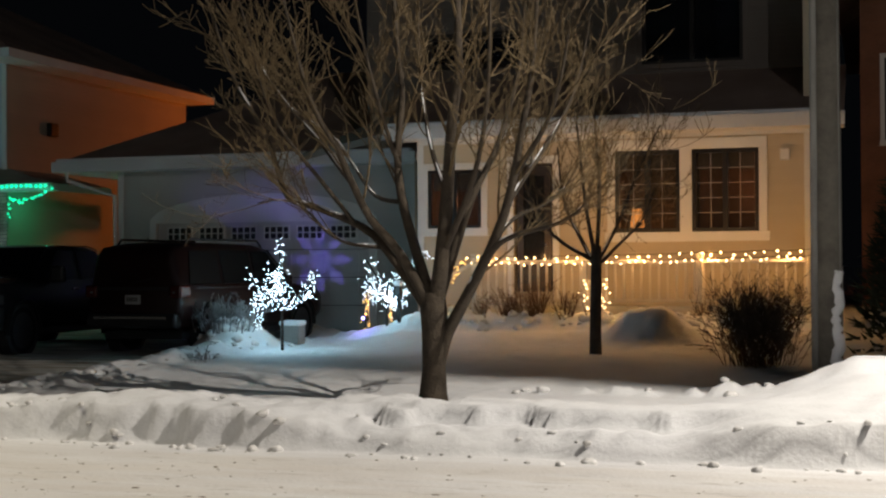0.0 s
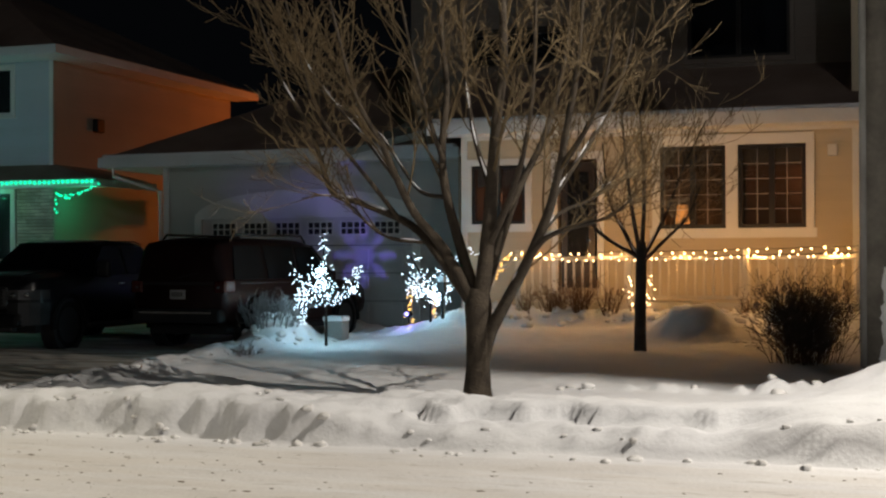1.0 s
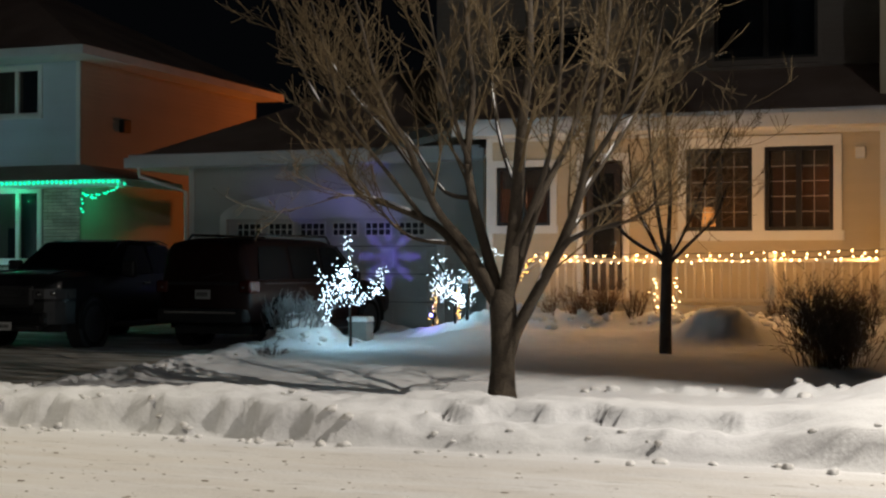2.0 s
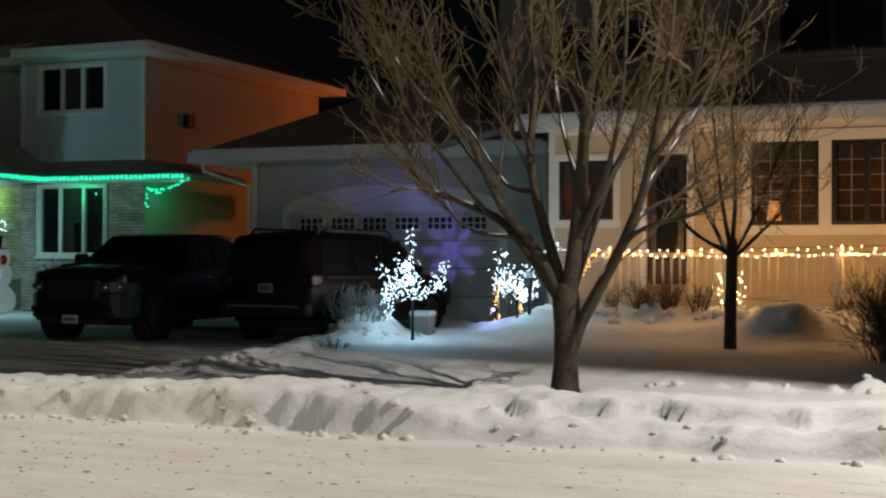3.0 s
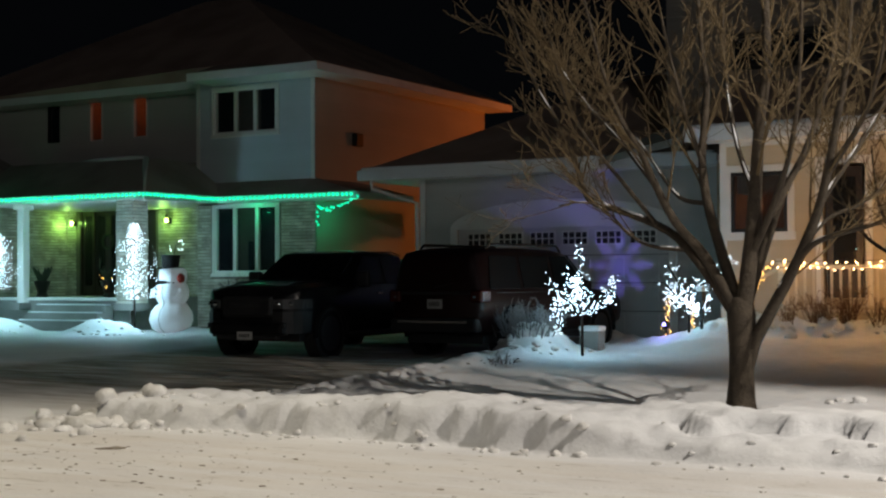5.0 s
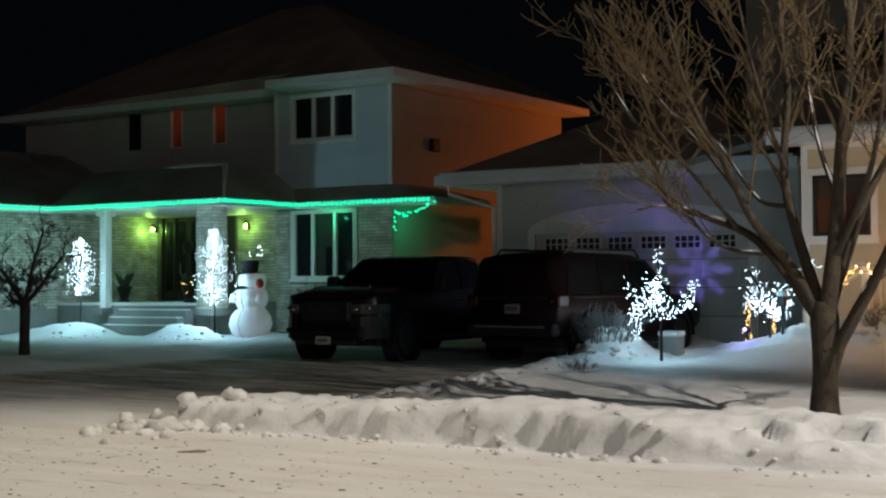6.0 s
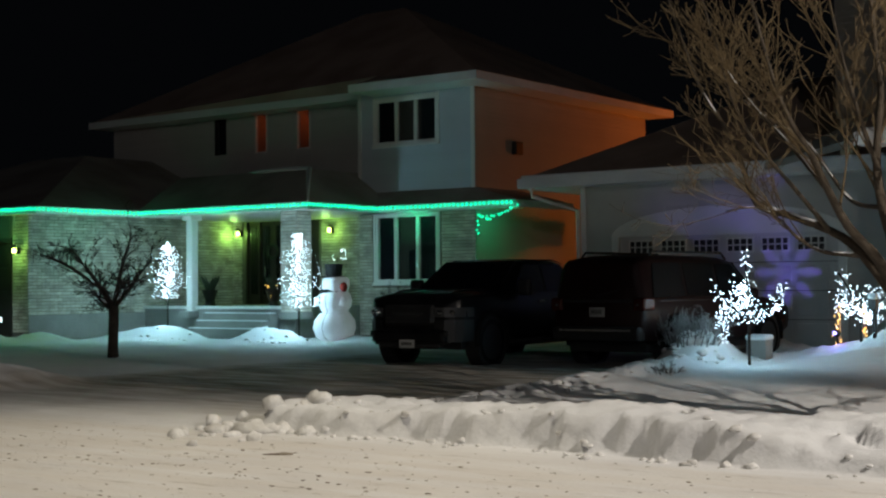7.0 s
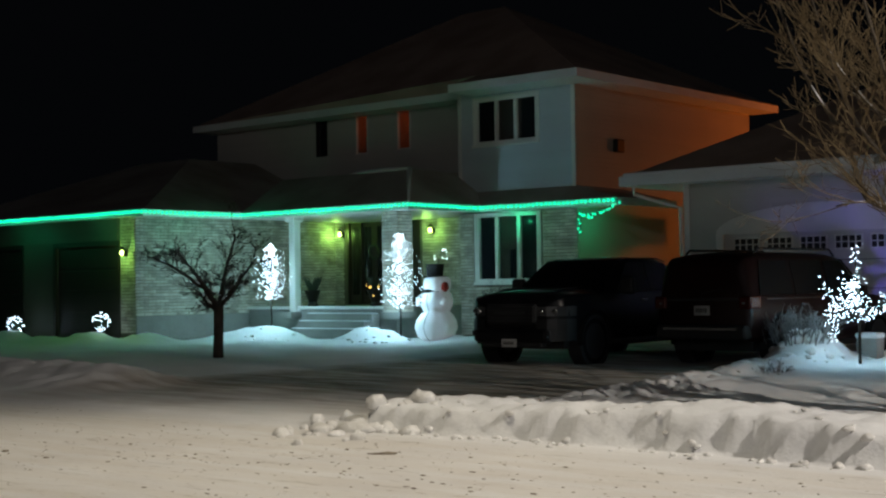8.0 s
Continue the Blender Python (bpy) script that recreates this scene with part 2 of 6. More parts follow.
def siding(w, axis, plane, u0, u1, z0, z1, holes, material, course=0.115):
    """Lapped boards, each one a wedge that is proud at its lower edge."""
    meshes = {}
    k = 0
    while z0 + k * course < z1 - 0.02:
        a, b = z0 + k * course, min(z0 + (k + 1) * course, z1)
        for s, e in spans(u0, u1, a, b, holes):
            key = (round(e - s, 2), round(b - a, 3))
            if key not in meshes:
                L, H = e - s, b - a
                bm = bmesh.new()
                vs = [bm.verts.new((u, -d, z)) for u in (0, L) for d, z in ((0.002, 0), (0.018, 0), (0.005, H), (0.002, H))]
                for f in ((0, 1, 2, 3), (7, 6, 5, 4), (0, 4, 5, 1), (1, 5, 6, 2), (2, 6, 7, 3), (3, 7, 4, 0)):
                    bm.faces.new([vs[i] for i in f])
                meshes[key] = finish("plank", bm, material)
            ob = new("plank", meshes[key])
            ob.parent = w
            ob.matrix_basis = pose(s, plane, a) if axis == "y" else pose(plane, s, a, 0, 0, 90)
        k += 1


def bricks(w, axis, plane, u0, u1, z0, z1, holes, single=False, length=0.27, height=0.085):
    """Running-bond bricks proud of recessed mortar; one object each, or one joined mesh for a far wall."""
    rnd = random.Random(int(abs(plane) * 100 + abs(u0) * 10))
    joined, meshes = bmesh.new(), {}
    row, z = 0, z0
    while z < z1 - 0.02:
        h = min(height, z1 - z) - 0.012
        for s, e in spans(u0, u1, z, z + h, holes):
            u = s - (length / 2 if row % 2 else 0)
            while u < e:
                a, b = max(s, u), min(e, u + length - 0.012)
                if b - a > 0.03:
                    d = 0.012 + rnd.choice((0, 0.004, 0.008))
                    if single:
                        key = (round(b - a, 2), d, round(h, 3))
                        if key not in meshes:
                            meshes[key] = finish("brick", boxed(0, b - a, -d, 0.001, 0, h), BRICK)
                        ob = new("brick", meshes[key])
                        ob.parent = w
                        ob.matrix_basis = pose(a, plane, z) if axis == "y" else pose(plane, a, z, 0, 0, 90)
                    else:
                        lim = put(axis, plane, a, b, 0.001, d, z, z + h)
                        v = [joined.verts.new((x, y, q)) for x in lim[:2] for y in lim[2:4] for q in lim[4:]]
                        for f in ((0, 1, 3, 2), (4, 6, 7, 5), (0, 4, 5, 1), (2, 3, 7, 6), (0, 2, 6, 4), (1, 5, 7, 3)):
                            joined.faces.new([v[i] for i in f])
                u += length
        z += height
        row += 1
    if single:
        joined.free()
    else:
        tagged(part("brickwork", joined, BRICK, w), kind="stuff")


def slab(bm, pts, thick):
    """A roof plane of that thickness, below its outline."""
    top = [bm.verts.new(p) for p in pts]
    low = [bm.verts.new((p[0], p[1], p[2] - thick)) for p in pts]
    bm.faces.new(top)
    bm.faces.new(low[::-1])
    for i in range(len(pts)):
        j = (i + 1) % len(pts)
        bm.faces.new((top[j], top[i], low[i], low[j]))
    return bm


def window(house, axis, plane, u0, u1, z0, z1, sashes, frame_mat, trim_mat=None, trim=0.09, bars=None, bar=0.05, muntin_mat=None, blind=0.0, label="", room=DARKROOM, glassless=False):
    """A window in its opening: casing, frame, mullions, panes, glazing bars, blind, and a shallow room behind."""
    bm = bmesh.new()
    f = bar
    for a, b, c, d in ((u0, u1, z0, z0 + f), (u0, u1, z1 - f, z1), (u0, u0 + f, z0 + f, z1 - f), (u1 - f, u1, z0 + f, z1 - f)):
        box(bm, *put(axis, plane, a, b, -0.10, 0.012, c, d))
    win = part("window", bm, frame_mat, house, label)
    n = len(sashes)
    edges = [u0 + f + (u1 - u0 - 2 * f) * s for s in np.cumsum([0, *sashes])]
    for i in range(n):
        a, b = edges[i], edges[i + 1]
        if i:
            part("mullion", boxed(*put(axis, plane, a - f * 0.7, a + f * 0.7, -0.09, 0.010, z0 + f, z1 - f)), frame_mat, win)
        part("pane", boxed(*put(axis, plane, a + 0.01, b - 0.01, -0.062, -0.055, z0 + f, z1 - f)), GLASS, win)
        if blind:
            part("blind", boxed(*put(axis, plane, a + 0.02, b - 0.02, -0.12, -0.105, z1 - f - (z1 - z0) * blind, z1 - f)), CURTAIN, win)
        if bars:
            cols, rows = bars
            mb = bmesh.new()
            for k in range(1, cols):
                u = a + (b - a) * k / cols
                box(mb, *put(axis, plane, u - 0.007, u + 0.007, -0.054, -0.046, z0 + f, z1 - f))
            for k in range(1, rows):
                z = z0 + f + (z1 - z0 - 2 * f) * k / rows
                box(mb, *put(axis, plane, a + 0.01, b - 0.01, -0.0535, -0.0465, z - 0.007, z + 0.007))
            part("glazing_bar", mb, muntin_mat or frame_mat, win)
    if trim_mat:
        t = trim
        for a, b, c, d in ((u0 - t, u1 + t, z1, z1 + t), (u0 - t, u0, z0, z1), (u1, u1 + t, z0, z1)):
            part("casing", boxed(*put(axis, plane, a, b, 0.0, 0.035, c, d), bevel=0.004), trim_mat, win)
        part("sill", boxed(*put(axis, plane, u0 - t * 1.2, u1 + t * 1.2, 0.0, 0.07, z0 - t * 1.2, z0), bevel=0.006), trim_mat, win)
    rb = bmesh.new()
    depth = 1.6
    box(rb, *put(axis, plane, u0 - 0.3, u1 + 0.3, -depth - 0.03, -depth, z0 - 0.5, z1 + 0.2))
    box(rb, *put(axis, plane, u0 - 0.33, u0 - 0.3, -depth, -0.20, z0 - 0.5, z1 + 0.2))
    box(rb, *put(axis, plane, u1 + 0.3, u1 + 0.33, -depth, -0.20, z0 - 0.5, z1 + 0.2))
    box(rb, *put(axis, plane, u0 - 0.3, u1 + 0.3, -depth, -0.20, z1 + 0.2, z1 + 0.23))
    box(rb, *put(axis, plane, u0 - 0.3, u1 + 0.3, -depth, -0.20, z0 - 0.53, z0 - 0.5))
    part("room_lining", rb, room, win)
    return win


# ---- snow-covered ground ----
def smooth(a, b, v):
    t = min(1.0, max(0.0, (v - a) / (b - a)))
    return t * t * (3 - 2 * t)


def height(x, y):
    if y > 60 or y < -20 or x > 40 or x < -80:
        return 0.0
    n1 = noise.noise((x * 0.9, y * 0.9, 0))
    n2 = noise.noise((x * 3.1, y * 3.1, 5))
    n3 = noise.noise((x * 8.0, y * 8.0, 9))
    road = 0.022 * noise.noise((x * 0.30, y * 2.6, 2)) + 0.010 * noise.noise((x * 0.9, y * 7.0, 4)) + 0.008 * n2 + 0.006 * n3
    edge = 10.35 + 0.10 * n1 + 0.05 * noise.noise((x * 1.3, 1, 3))
    # the lawn rises a little towards the houses
    lawn = 0.05 + 0.10 * smooth(13.5, 19, y) + 0.03 * n1 + 0.016 * n2 + 0.014 * n3
    lawn += (0.22 * smooth(20.2, 21.6, y) + (0.24 + 0.10 * n3 + 0.05 * n2) * smooth(21.75, 22.3, y)) * smooth(-8.6, -7.4, x)
    lawn -= 0.08 * smooth(-16, -20, x)
    drive = 0.03 + 0.06 * smooth(11, 24, y) + 0.012 * n1 + 0.012 * n2
    side = -9.7 - 0.35 * smooth(14, 20, y) + 0.25 * n1
    onlawn = smooth(side - 0.5, side + 0.25, x)
    left = -17.2 + 0.35 * n1 - 2.2 * smooth(15.5, 19, y)
    onleft = smooth(left + 0.5, left - 0.4, x) * smooth(14.6, 16.6, y)
    z = drive + (lawn - drive) * max(onlawn, onleft)
    # loose ridge along the drive
    z += 0.075 * (1 + 0.9 * n2 + 0.9 * n3) * math.exp(-((x - side - 0.35) / 0.45) ** 2) * smooth(12.5, 14, y) * smooth(24, 20, y)
    # ploughed bank along the street
    blocks = noise.voronoi((x * 2.3, y * 2.3, 0))[0]
    crumb = noise.voronoi((x * 6.0, y * 6.0, 3))[0][0]
    chunk = min(1.0, (blocks[1] - blocks[0]) * 2.2)
    soft = 1 - 0.85 * smooth(-4.5, -1.5, x)
    cut = (0.19 + 0.09 * smooth(-9.4, -6.0, x)) * (1 + 0.14 * n1) + soft * (0.035 * chunk + 0.03 * n2 + 0.02 * n3)
    along = smooth(-10.1, -9.75, x + 0.3 * n2)
    s = y - edge + 0.04 - soft * (0.07 * chunk + 0.06 * crumb + 0.08 * n2 + 0.05 * n3 - 0.05)
    bank = cut * (0.86 * smooth(-0.01, 0.07, s) + 0.14 * smooth(0.08, 0.45, s)) * (1 - 0.88 * smooth(0.45, 2.6, s))
    # a second, set-back scarp with a loose berm at its foot
    step = cut * (0.42 * smooth(-0.05, 0.30, s) + 0.58 * smooth(0.46, 0.56, s - 0.12 * n2 - 0.05 * n3)) * (1 - 0.88 * smooth(0.9, 2.8, s))
    step += 0.05 * max(0.0, n2 + n3) * math.exp(-((s - 0.15) / 0.22) ** 2)
    bank += (step - bank) * smooth(-4.9, -3.9, x) * smooth(-0.7, -1.5, x)
    bank += soft * 0.075 * max(0, n2 + n3 + 0.1) * math.exp(-((s + 0.16) / 0.17) ** 2)
    ridge = 0.09 * max(0.0, 0.4 + n2 + n3) * math.exp(-((y - 14.7 - 0.2 * n1) / 0.22) ** 2) * smooth(-4.4, -3.4, x)
    z = z + (bank + ridge) * along
    # high pile beside the pole
    z += 0.56 * math.exp(-((x - 0.0) / 1.0) ** 2 - ((y - 12.9) / 1.5) ** 2) * (1 + 0.12 * n2)
    # low tapering bank on the other side of the drive
    tip = -16.0 + 0.2 * n1
    z += 0.26 * smooth(tip + 0.1, tip - 1.8, x) * math.exp(-((y - 12.6 + 0.12 * (x + 16)) / 0.95) ** 2) * (1 + 0.3 * n2)
    street = smooth(edge - 0.05, edge + 0.02, y)
    z = road + (z - road) * street
    # piles
    for px, py, pr, ph in PILES:
        d2 = ((x - px) / pr) ** 2 + ((y - py) / (pr * 0.7)) ** 2
        if d2 < 6:
            z += ph * math.exp(-d2 ** 1.05) * (1 + 0.12 * n1 + 0.16 * n2 + 0.16 * n3)
    return z


PILES = [(-3.33, 21.5, 0.62, 0.40), (-10.0, 20.0, 0.42, 0.40), (-9.85, 20.5, 0.45, 0.34), (-10.1, 21.2, 0.40, 0.26), (-10.2, 19.2, 0.35, 0.12), (-8.6, 22.8, 0.55, 0.22), (-10.4, 24.4, 0.6, 0.25), (-9.75, 20.9, 0.35, 0.14),
         (-27.5, 25.0, 0.7, 0.34), (-26.7, 25.2, 0.5, 0.16), (-28.5, 24.7, 0.7, 0.20), (-23.9, 25.0, 0.7, 0.32), (-23.1, 25.0, 0.5, 0.20), (-24.6, 25.3, 0.4, 0.10), (-21.9, 26.2, 0.4, 0.12), (-30.4, 21.6, 0.75, 0.30), (-29.3, 22.6, 0.7, 0.26), (-34.0, 21.5, 0.7, 0.26), (-32.0, 21.3, 0.7, 0.16), (-7.6, 23.6, 0.5, 0.1)]


def lines(*stretches):
    out = []
    for a, b, step in stretches:
        out += list(np.arange(a, b, step))
    return out


def ground():
    xs = lines((-600, -120, 80), (-120, -40, 10), (-40, -24, 0.2), (-24, -10.5, 0.12), (-10.5, 3.2, 0.06), (3.2, 12, 0.5), (12, 120, 12), (120, 601, 80))
    ys = lines((-600, -60, 90), (-60, -4, 7), (-4, 6.0, 0.4), (6.0, 9.9, 0.08), (9.9, 11.3, 0.04), (11.3, 15.4, 0.08), (15.4, 19.0, 0.12), (19.0, 22.8, 0.07), (22.8, 28.0, 0.14), (28, 60, 2), (60, 120, 15), (120, 601, 80))
    nx, ny = len(xs), len(ys)
    verts = [(x, y, height(x, y)) for y in ys for x in xs]
    faces = [(j * nx + i, j * nx + i + 1, (j + 1) * nx + i + 1, (j + 1) * nx + i) for j in range(ny - 1) for i in range(nx - 1)]
    me = bpy.data.meshes.new("ground")
    me.from_pydata(verts, [], faces)
    me.materials.append(GROUND)
    me.shade_smooth()
    tagged(new("ground", me), "snow-covered street, driveway and front lawns with ploughed banks", "ground", kind="structure")


def ground_material():
    m = mat("street_and_lawn_snow", (0.80, 0.80, 0.81), 0.8, 0, 0.10, 26, 0.34, (0.74, 0.74, 0.76), 0.8, 0.02)
    nt = m.node_tree
    n, link = nt.nodes, nt.links.new
    b = n["Principled BSDF"]
    src = b.inputs["Base Color"].links[0].from_socket
    geo, sep = n.new("ShaderNodeNewGeometry"), n.new("ShaderNodeSeparateXYZ")
    link(geo.outputs["Position"], sep.inputs[0])
    stretch, mapn = n.new("ShaderNodeTexNoise"), n.new("ShaderNodeMapping")
    mapn.inputs["Scale"].default_value = (0.5, 3.2, 1.0)
    link(geo.outputs["Position"], mapn.inputs[0])
    link(mapn.outputs[0], stretch.inputs["Vector"])
    stretch.inputs["Scale"].default_value, stretch.inputs["Detail"].default_value = 1.2, 7

    def rng(sock, a, b_, c=0.0, d=1.0):
        r = n.new("ShaderNodeMapRange")
        r.inputs[1].default_value, r.inputs[2].default_value, r.inputs[3].default_value, r.inputs[4].default_value = a, b_, c, d
        link(sock, r.inputs[0])
        return r.outputs[0]

    def op(kind, a, b_):
        q = n.new("ShaderNodeMath")
        q.operation = kind
        for i, v in enumerate((a, b_)):
            if isinstance(v, float):
                q.inputs[i].default_value = v
            else:
                link(v, q.inputs[i])
        return q.outputs[0]

    # sanded wheel tracks on the street and the drive
    street = rng(sep.outputs[1], 10.5, 9.6)
    drive = op("MULTIPLY", op("MULTIPLY", rng(sep.outputs[0], -9.6, -10.4), rng(sep.outputs[0], -17.5, -16.6)), rng(sep.outputs[1], 10.0, 14.0))
    worn = op("MAXIMUM", op("MULTIPLY", street, 0.40), drive)
    patch = op("MULTIPLY", worn, rng(stretch.outputs["Fac"], 0.30, 0.60, 0.35, 1.0))
    mix = n.new("ShaderNodeMix")
    mix.data_type = "RGBA"
    link(patch, mix.inputs[0])
    link(src, mix.inputs[6])
    mix.inputs[7].default_value = (0.55, 0.47, 0.37, 1)
    mix2 = n.new("ShaderNodeMix")
    mix2.data_type = "RGBA"
    link(op("MULTIPLY", drive, rng(stretch.outputs["Fac"], 0.42, 0.66, 0.35, 0.9)), mix2.inputs[0])
    link(mix.outputs[2], mix2.inputs[6])
    mix2.inputs[7].default_value = (0.12, 0.105, 0.085, 1)
    # sand and dirt dragged along by the wheels
    streak, drag = n.new("ShaderNodeTexNoise"), n.new("ShaderNodeMapping")
    drag.inputs["Scale"].default_value = (1.1, 6.0, 1.0)
    link(geo.outputs["Position"], drag.inputs[0])
    link(drag.outputs[0], streak.inputs["Vector"])
    streak.inputs["Scale"].default_value, streak.inputs["Detail"].default_value, streak.inputs["Roughness"].default_value = 1.5, 9, 0.68
    speck = n.new("ShaderNodeTexNoise")
    speck.inputs["Scale"].default_value, speck.inputs["Detail"].default_value = 5.5, 5
    link(drag.outputs[0], speck.inputs["Vector"])
    dirt = op("MAXIMUM", rng(streak.outputs["Fac"], 0.56, 0.72, 0.0, 0.55), rng(speck.outputs["Fac"], 0.66, 0.74, 0.0, 0.75))
    mix3 = n.new("ShaderNodeMix")
    mix3.data_type = "RGBA"
    link(op("MULTIPLY", dirt, op("MAXIMUM", street, op("MULTIPLY", drive, 0.7))), mix3.inputs[0])
    link(mix2.outputs[2], mix3.inputs[6])
    mix3.inputs[7].default_value = (0.27, 0.23, 0.17, 1)
    link(mix3.outputs[2], b.inputs["Base Color"])
    return m


GROUND = ground_material()
ground()


# ---- the beige house with the lit railing ----
def roof(house, pieces, material, thick=0.14, label=""):
    for p in pieces:
        part("roof_slope", slab(bmesh.new(), p, thick), material, house, label)


def beige_house():
    h = thing("house", (-5, 24.4, 0.2), "beige vinyl-sided house with attached garage and frosted dark roof", "house")
    fy = 24.38
    holes = [(-4.39, -1.88, 2.05, 3.5), (-6.25, -5.52, 1.0, 3.33), (-7.9, -6.87, 2.17, 3.25)]
    w = wall(h, "y", fy, -8.1, -0.95, 0.2, 3.95, holes, SIDING, "beige lap-sided front wall lit warm by the bulbs")
    trimmed = [(-4.56, -1.72, 1.85, 3.70), (-6.38, -5.40, 0.9, 3.46), (-8.03, -6.74, 2.0, 3.38), (-1.12, -0.95, 0, 9), (-8.1, -7.98, 0, 9)]
    siding(w, "y", fy, -8.1, -0.95, 0.3, 3.72, trimmed, SIDING)
    for a, b, c, d in ((-1.12, -0.95, 0.3, 3.72), (-8.1, -7.98, 0.3, 3.72), (-8.1, -0.95, 3.72, 3.93)):
        part("corner_board", boxed(a, b, fy - 0.03, fy + 0.01, c, d, bevel=0.004), TRIM, h)
    # pair of dark casements in one pale casing
    for a, b in ((-4.39, -3.24), (-3.03, -1.88)):
        window(h, "y", fy, a, b, 2.05, 3.5, (0.5, 0.5), DARKFRAME, None, bars=(2, 5), bar=0.07, muntin_mat=MUNTIN, blind=0.2, label="dark-framed casement pair with pale grid bars", room=ROOMWALL)
    for a, b, c, d in ((-4.53, -1.74, 3.5, 3.69), (-4.53, -4.39, 2.05, 3.5), (-3.24, -3.03, 2.05, 3.5), (-1.88, -1.74, 2.05, 3.5), (-4.57, -1.70, 1.88, 2.05)):
        part("casing", boxed(a, b, fy - 0.05, fy + 0.02, c, d, bevel=0.006), TRIM, h)
    window(h, "y", fy, -7.9, -6.87, 2.17, 3.25, (0.5, 0.5), DARKFRAME, TRIM, 0.12, bar=0.06, blind=0.3, label="dark-framed window with half-drawn blind", room=ROOMWALL)
    # front door
    door = part("door", boxed(-6.2, -5.57, fy + 0.02, fy + 0.07, 0.85, 3.28), DOORWOOD, h, "dark front door")
    part("glass_panel", boxed(-6.08, -5.69, fy + 0.008, fy + 0.018, 1.5, 3.1), GLASS, door)
    part("handle", ball(bmesh.new(), (-5.66, fy - 0.03, 1.85), 0.035, 2), CHROME, door)
    for a, b, c, d in ((-6.37, -6.25, 0.85, 3.33), (-5.52, -5.40, 0.85, 3.33), (-6.37, -5.40, 3.33, 3.46)):
        part("casing", boxed(a, b, fy - 0.05, fy + 0.02, c, d, bevel=0.006), TRIM, door)
    # wall lantern and meter by the corner
    part("wall_box", boxed(-1.52, -1.36, fy - 0.12, fy, 3.26, 3.46, bevel=0.02), TRIM, h, "pale wall lantern housing")
    # garage front
    gy = 27.27
    holes = [(-15.15, -10.15, 0.0, 2.45)]
    w = wall(h, "y", gy, -16.1, -8.1, 0.0, 3.75, holes, GREYSIDING, "grey-beige lap-sided garage front")
    siding(w, "y", gy, -15.98, -8.1, 0.1, 3.66, [(-15.32, -9.98, 0, 2.55), (-14.9, -10.4, 2.5, 2.85), (-14.0, -11.3, 2.8, 3.06)], GREYSIDING)
    part("corner_board", boxed(-16.12, -15.98, gy - 0.03, gy + 0.05, 0.1, 3.66, bevel=0.004), TRIM, h)
    # arched trim whose pale colour also stands in for an arch of projected light
    arch = bmesh.new()
    pts = [(-15.32, 2.45)] + [(-12.65 + 2.67 * math.cos(a), 2.45 + 0.62 * math.sin(a)) for a in np.linspace(math.pi, 0, 25)] + [(-9.98, 2.45)]
    f = [arch.verts.new((x, gy - 0.045, z)) for x, z in pts[1:-1]]
    g = [arch.verts.new((x, gy - 0.0, z)) for x, z in pts[1:-1]]
    arch.faces.new(f[::-1])
    for i in range(len(f)):
        j = (i + 1) % len(f)
        arch.faces.new((f[i], f[j], g[j], g[i]))
    part("arched_panel", arch, TRIM, h, "arched trim over the garage door, its paleness also standing for projected light")
    for a, b in ((-15.32, -15.15), (-10.15, -9.98)):
        part("corner_board", boxed(a, b, gy - 0.04, gy + 0.02, 0.05, 2.45, bevel=0.004), TRIM, h)
    gd = part("garage_door", boxed(-15.15, -10.15, gy + 0.06, gy + 0.10, 0.05, 2.45), GDOOR, h, "white sectional garage door with six small windows")
    for k in range(4):
        z0 = 0.06 + k * 0.595
        cols = 6
        for c in range(cols):
            x0 = -14.95 + c * 0.775
            if k < 3:
                part("panel", boxed(x0, x0 + 0.68, gy + 0.035, gy + 0.062, z0 + 0.08, z0 + 0.52, bevel=0.012), GDOOR, gd)
            else:
                fr = bmesh.new()
                a, b, c0, d0 = x0 + 0.02, x0 + 0.64, 2.06, 2.37
                for q in ((a, b, c0, c0 + 0.03), (a, b, d0 - 0.03, d0), (a, a + 0.03, c0 + 0.03, d0 - 0.03), (b - 0.03, b, c0 + 0.03, d0 - 0.03), (a, b, (c0 + d0) / 2 - 0.012, (c0 + d0) / 2 + 0.012)):
                    box(fr, q[0], q[1], gy + 0.03, gy + 0.058, q[2], q[3])
                for q in (1, 2, 3):
                    u = a + (b - a) * q / 4
                    box(fr, u - 0.012, u + 0.012, gy + 0.032, gy + 0.0575, c0 + 0.03, d0 - 0.03)
                pw = part("door_window", fr, TRIM, gd)
                # opaque near-black plate stands for the unlit garage behind the glass
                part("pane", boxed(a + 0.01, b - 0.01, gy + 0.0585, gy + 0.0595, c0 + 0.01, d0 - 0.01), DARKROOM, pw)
        if k:
            part("joint", boxed(-15.15, -10.15, gy + 0.052, gy + 0.0605, z0 - 0.008, z0 + 0.004), DARKROOM, gd)
    # side, back and inner walls close the house
    for a in ((-16.1, -15.92, gy + 0.18, 37.0, 0, 3.75), (-8.1, -7.92, fy + 0.18, 28.0, 0, 3.9), (-1.13, -0.95, fy + 0.18, 37.0, 0, 6.6), (-15.92, -1.13, 36.82, 37.0, 0, 6.6)):
        part("wall", boxed(*a), SIDING, h)
    # upper storey set back over the lower roof
    uy = 26.3
    holes = [(-4.2, -2.3, 5.3, 6.9), (-8.5, -6.5, 5.45, 6.05)]
    w = wall(h, "y", uy, -9.8, -0.95, 4.6, 7.6, holes, UPPERSIDING, "taupe upper wall with its shade put into the colour")
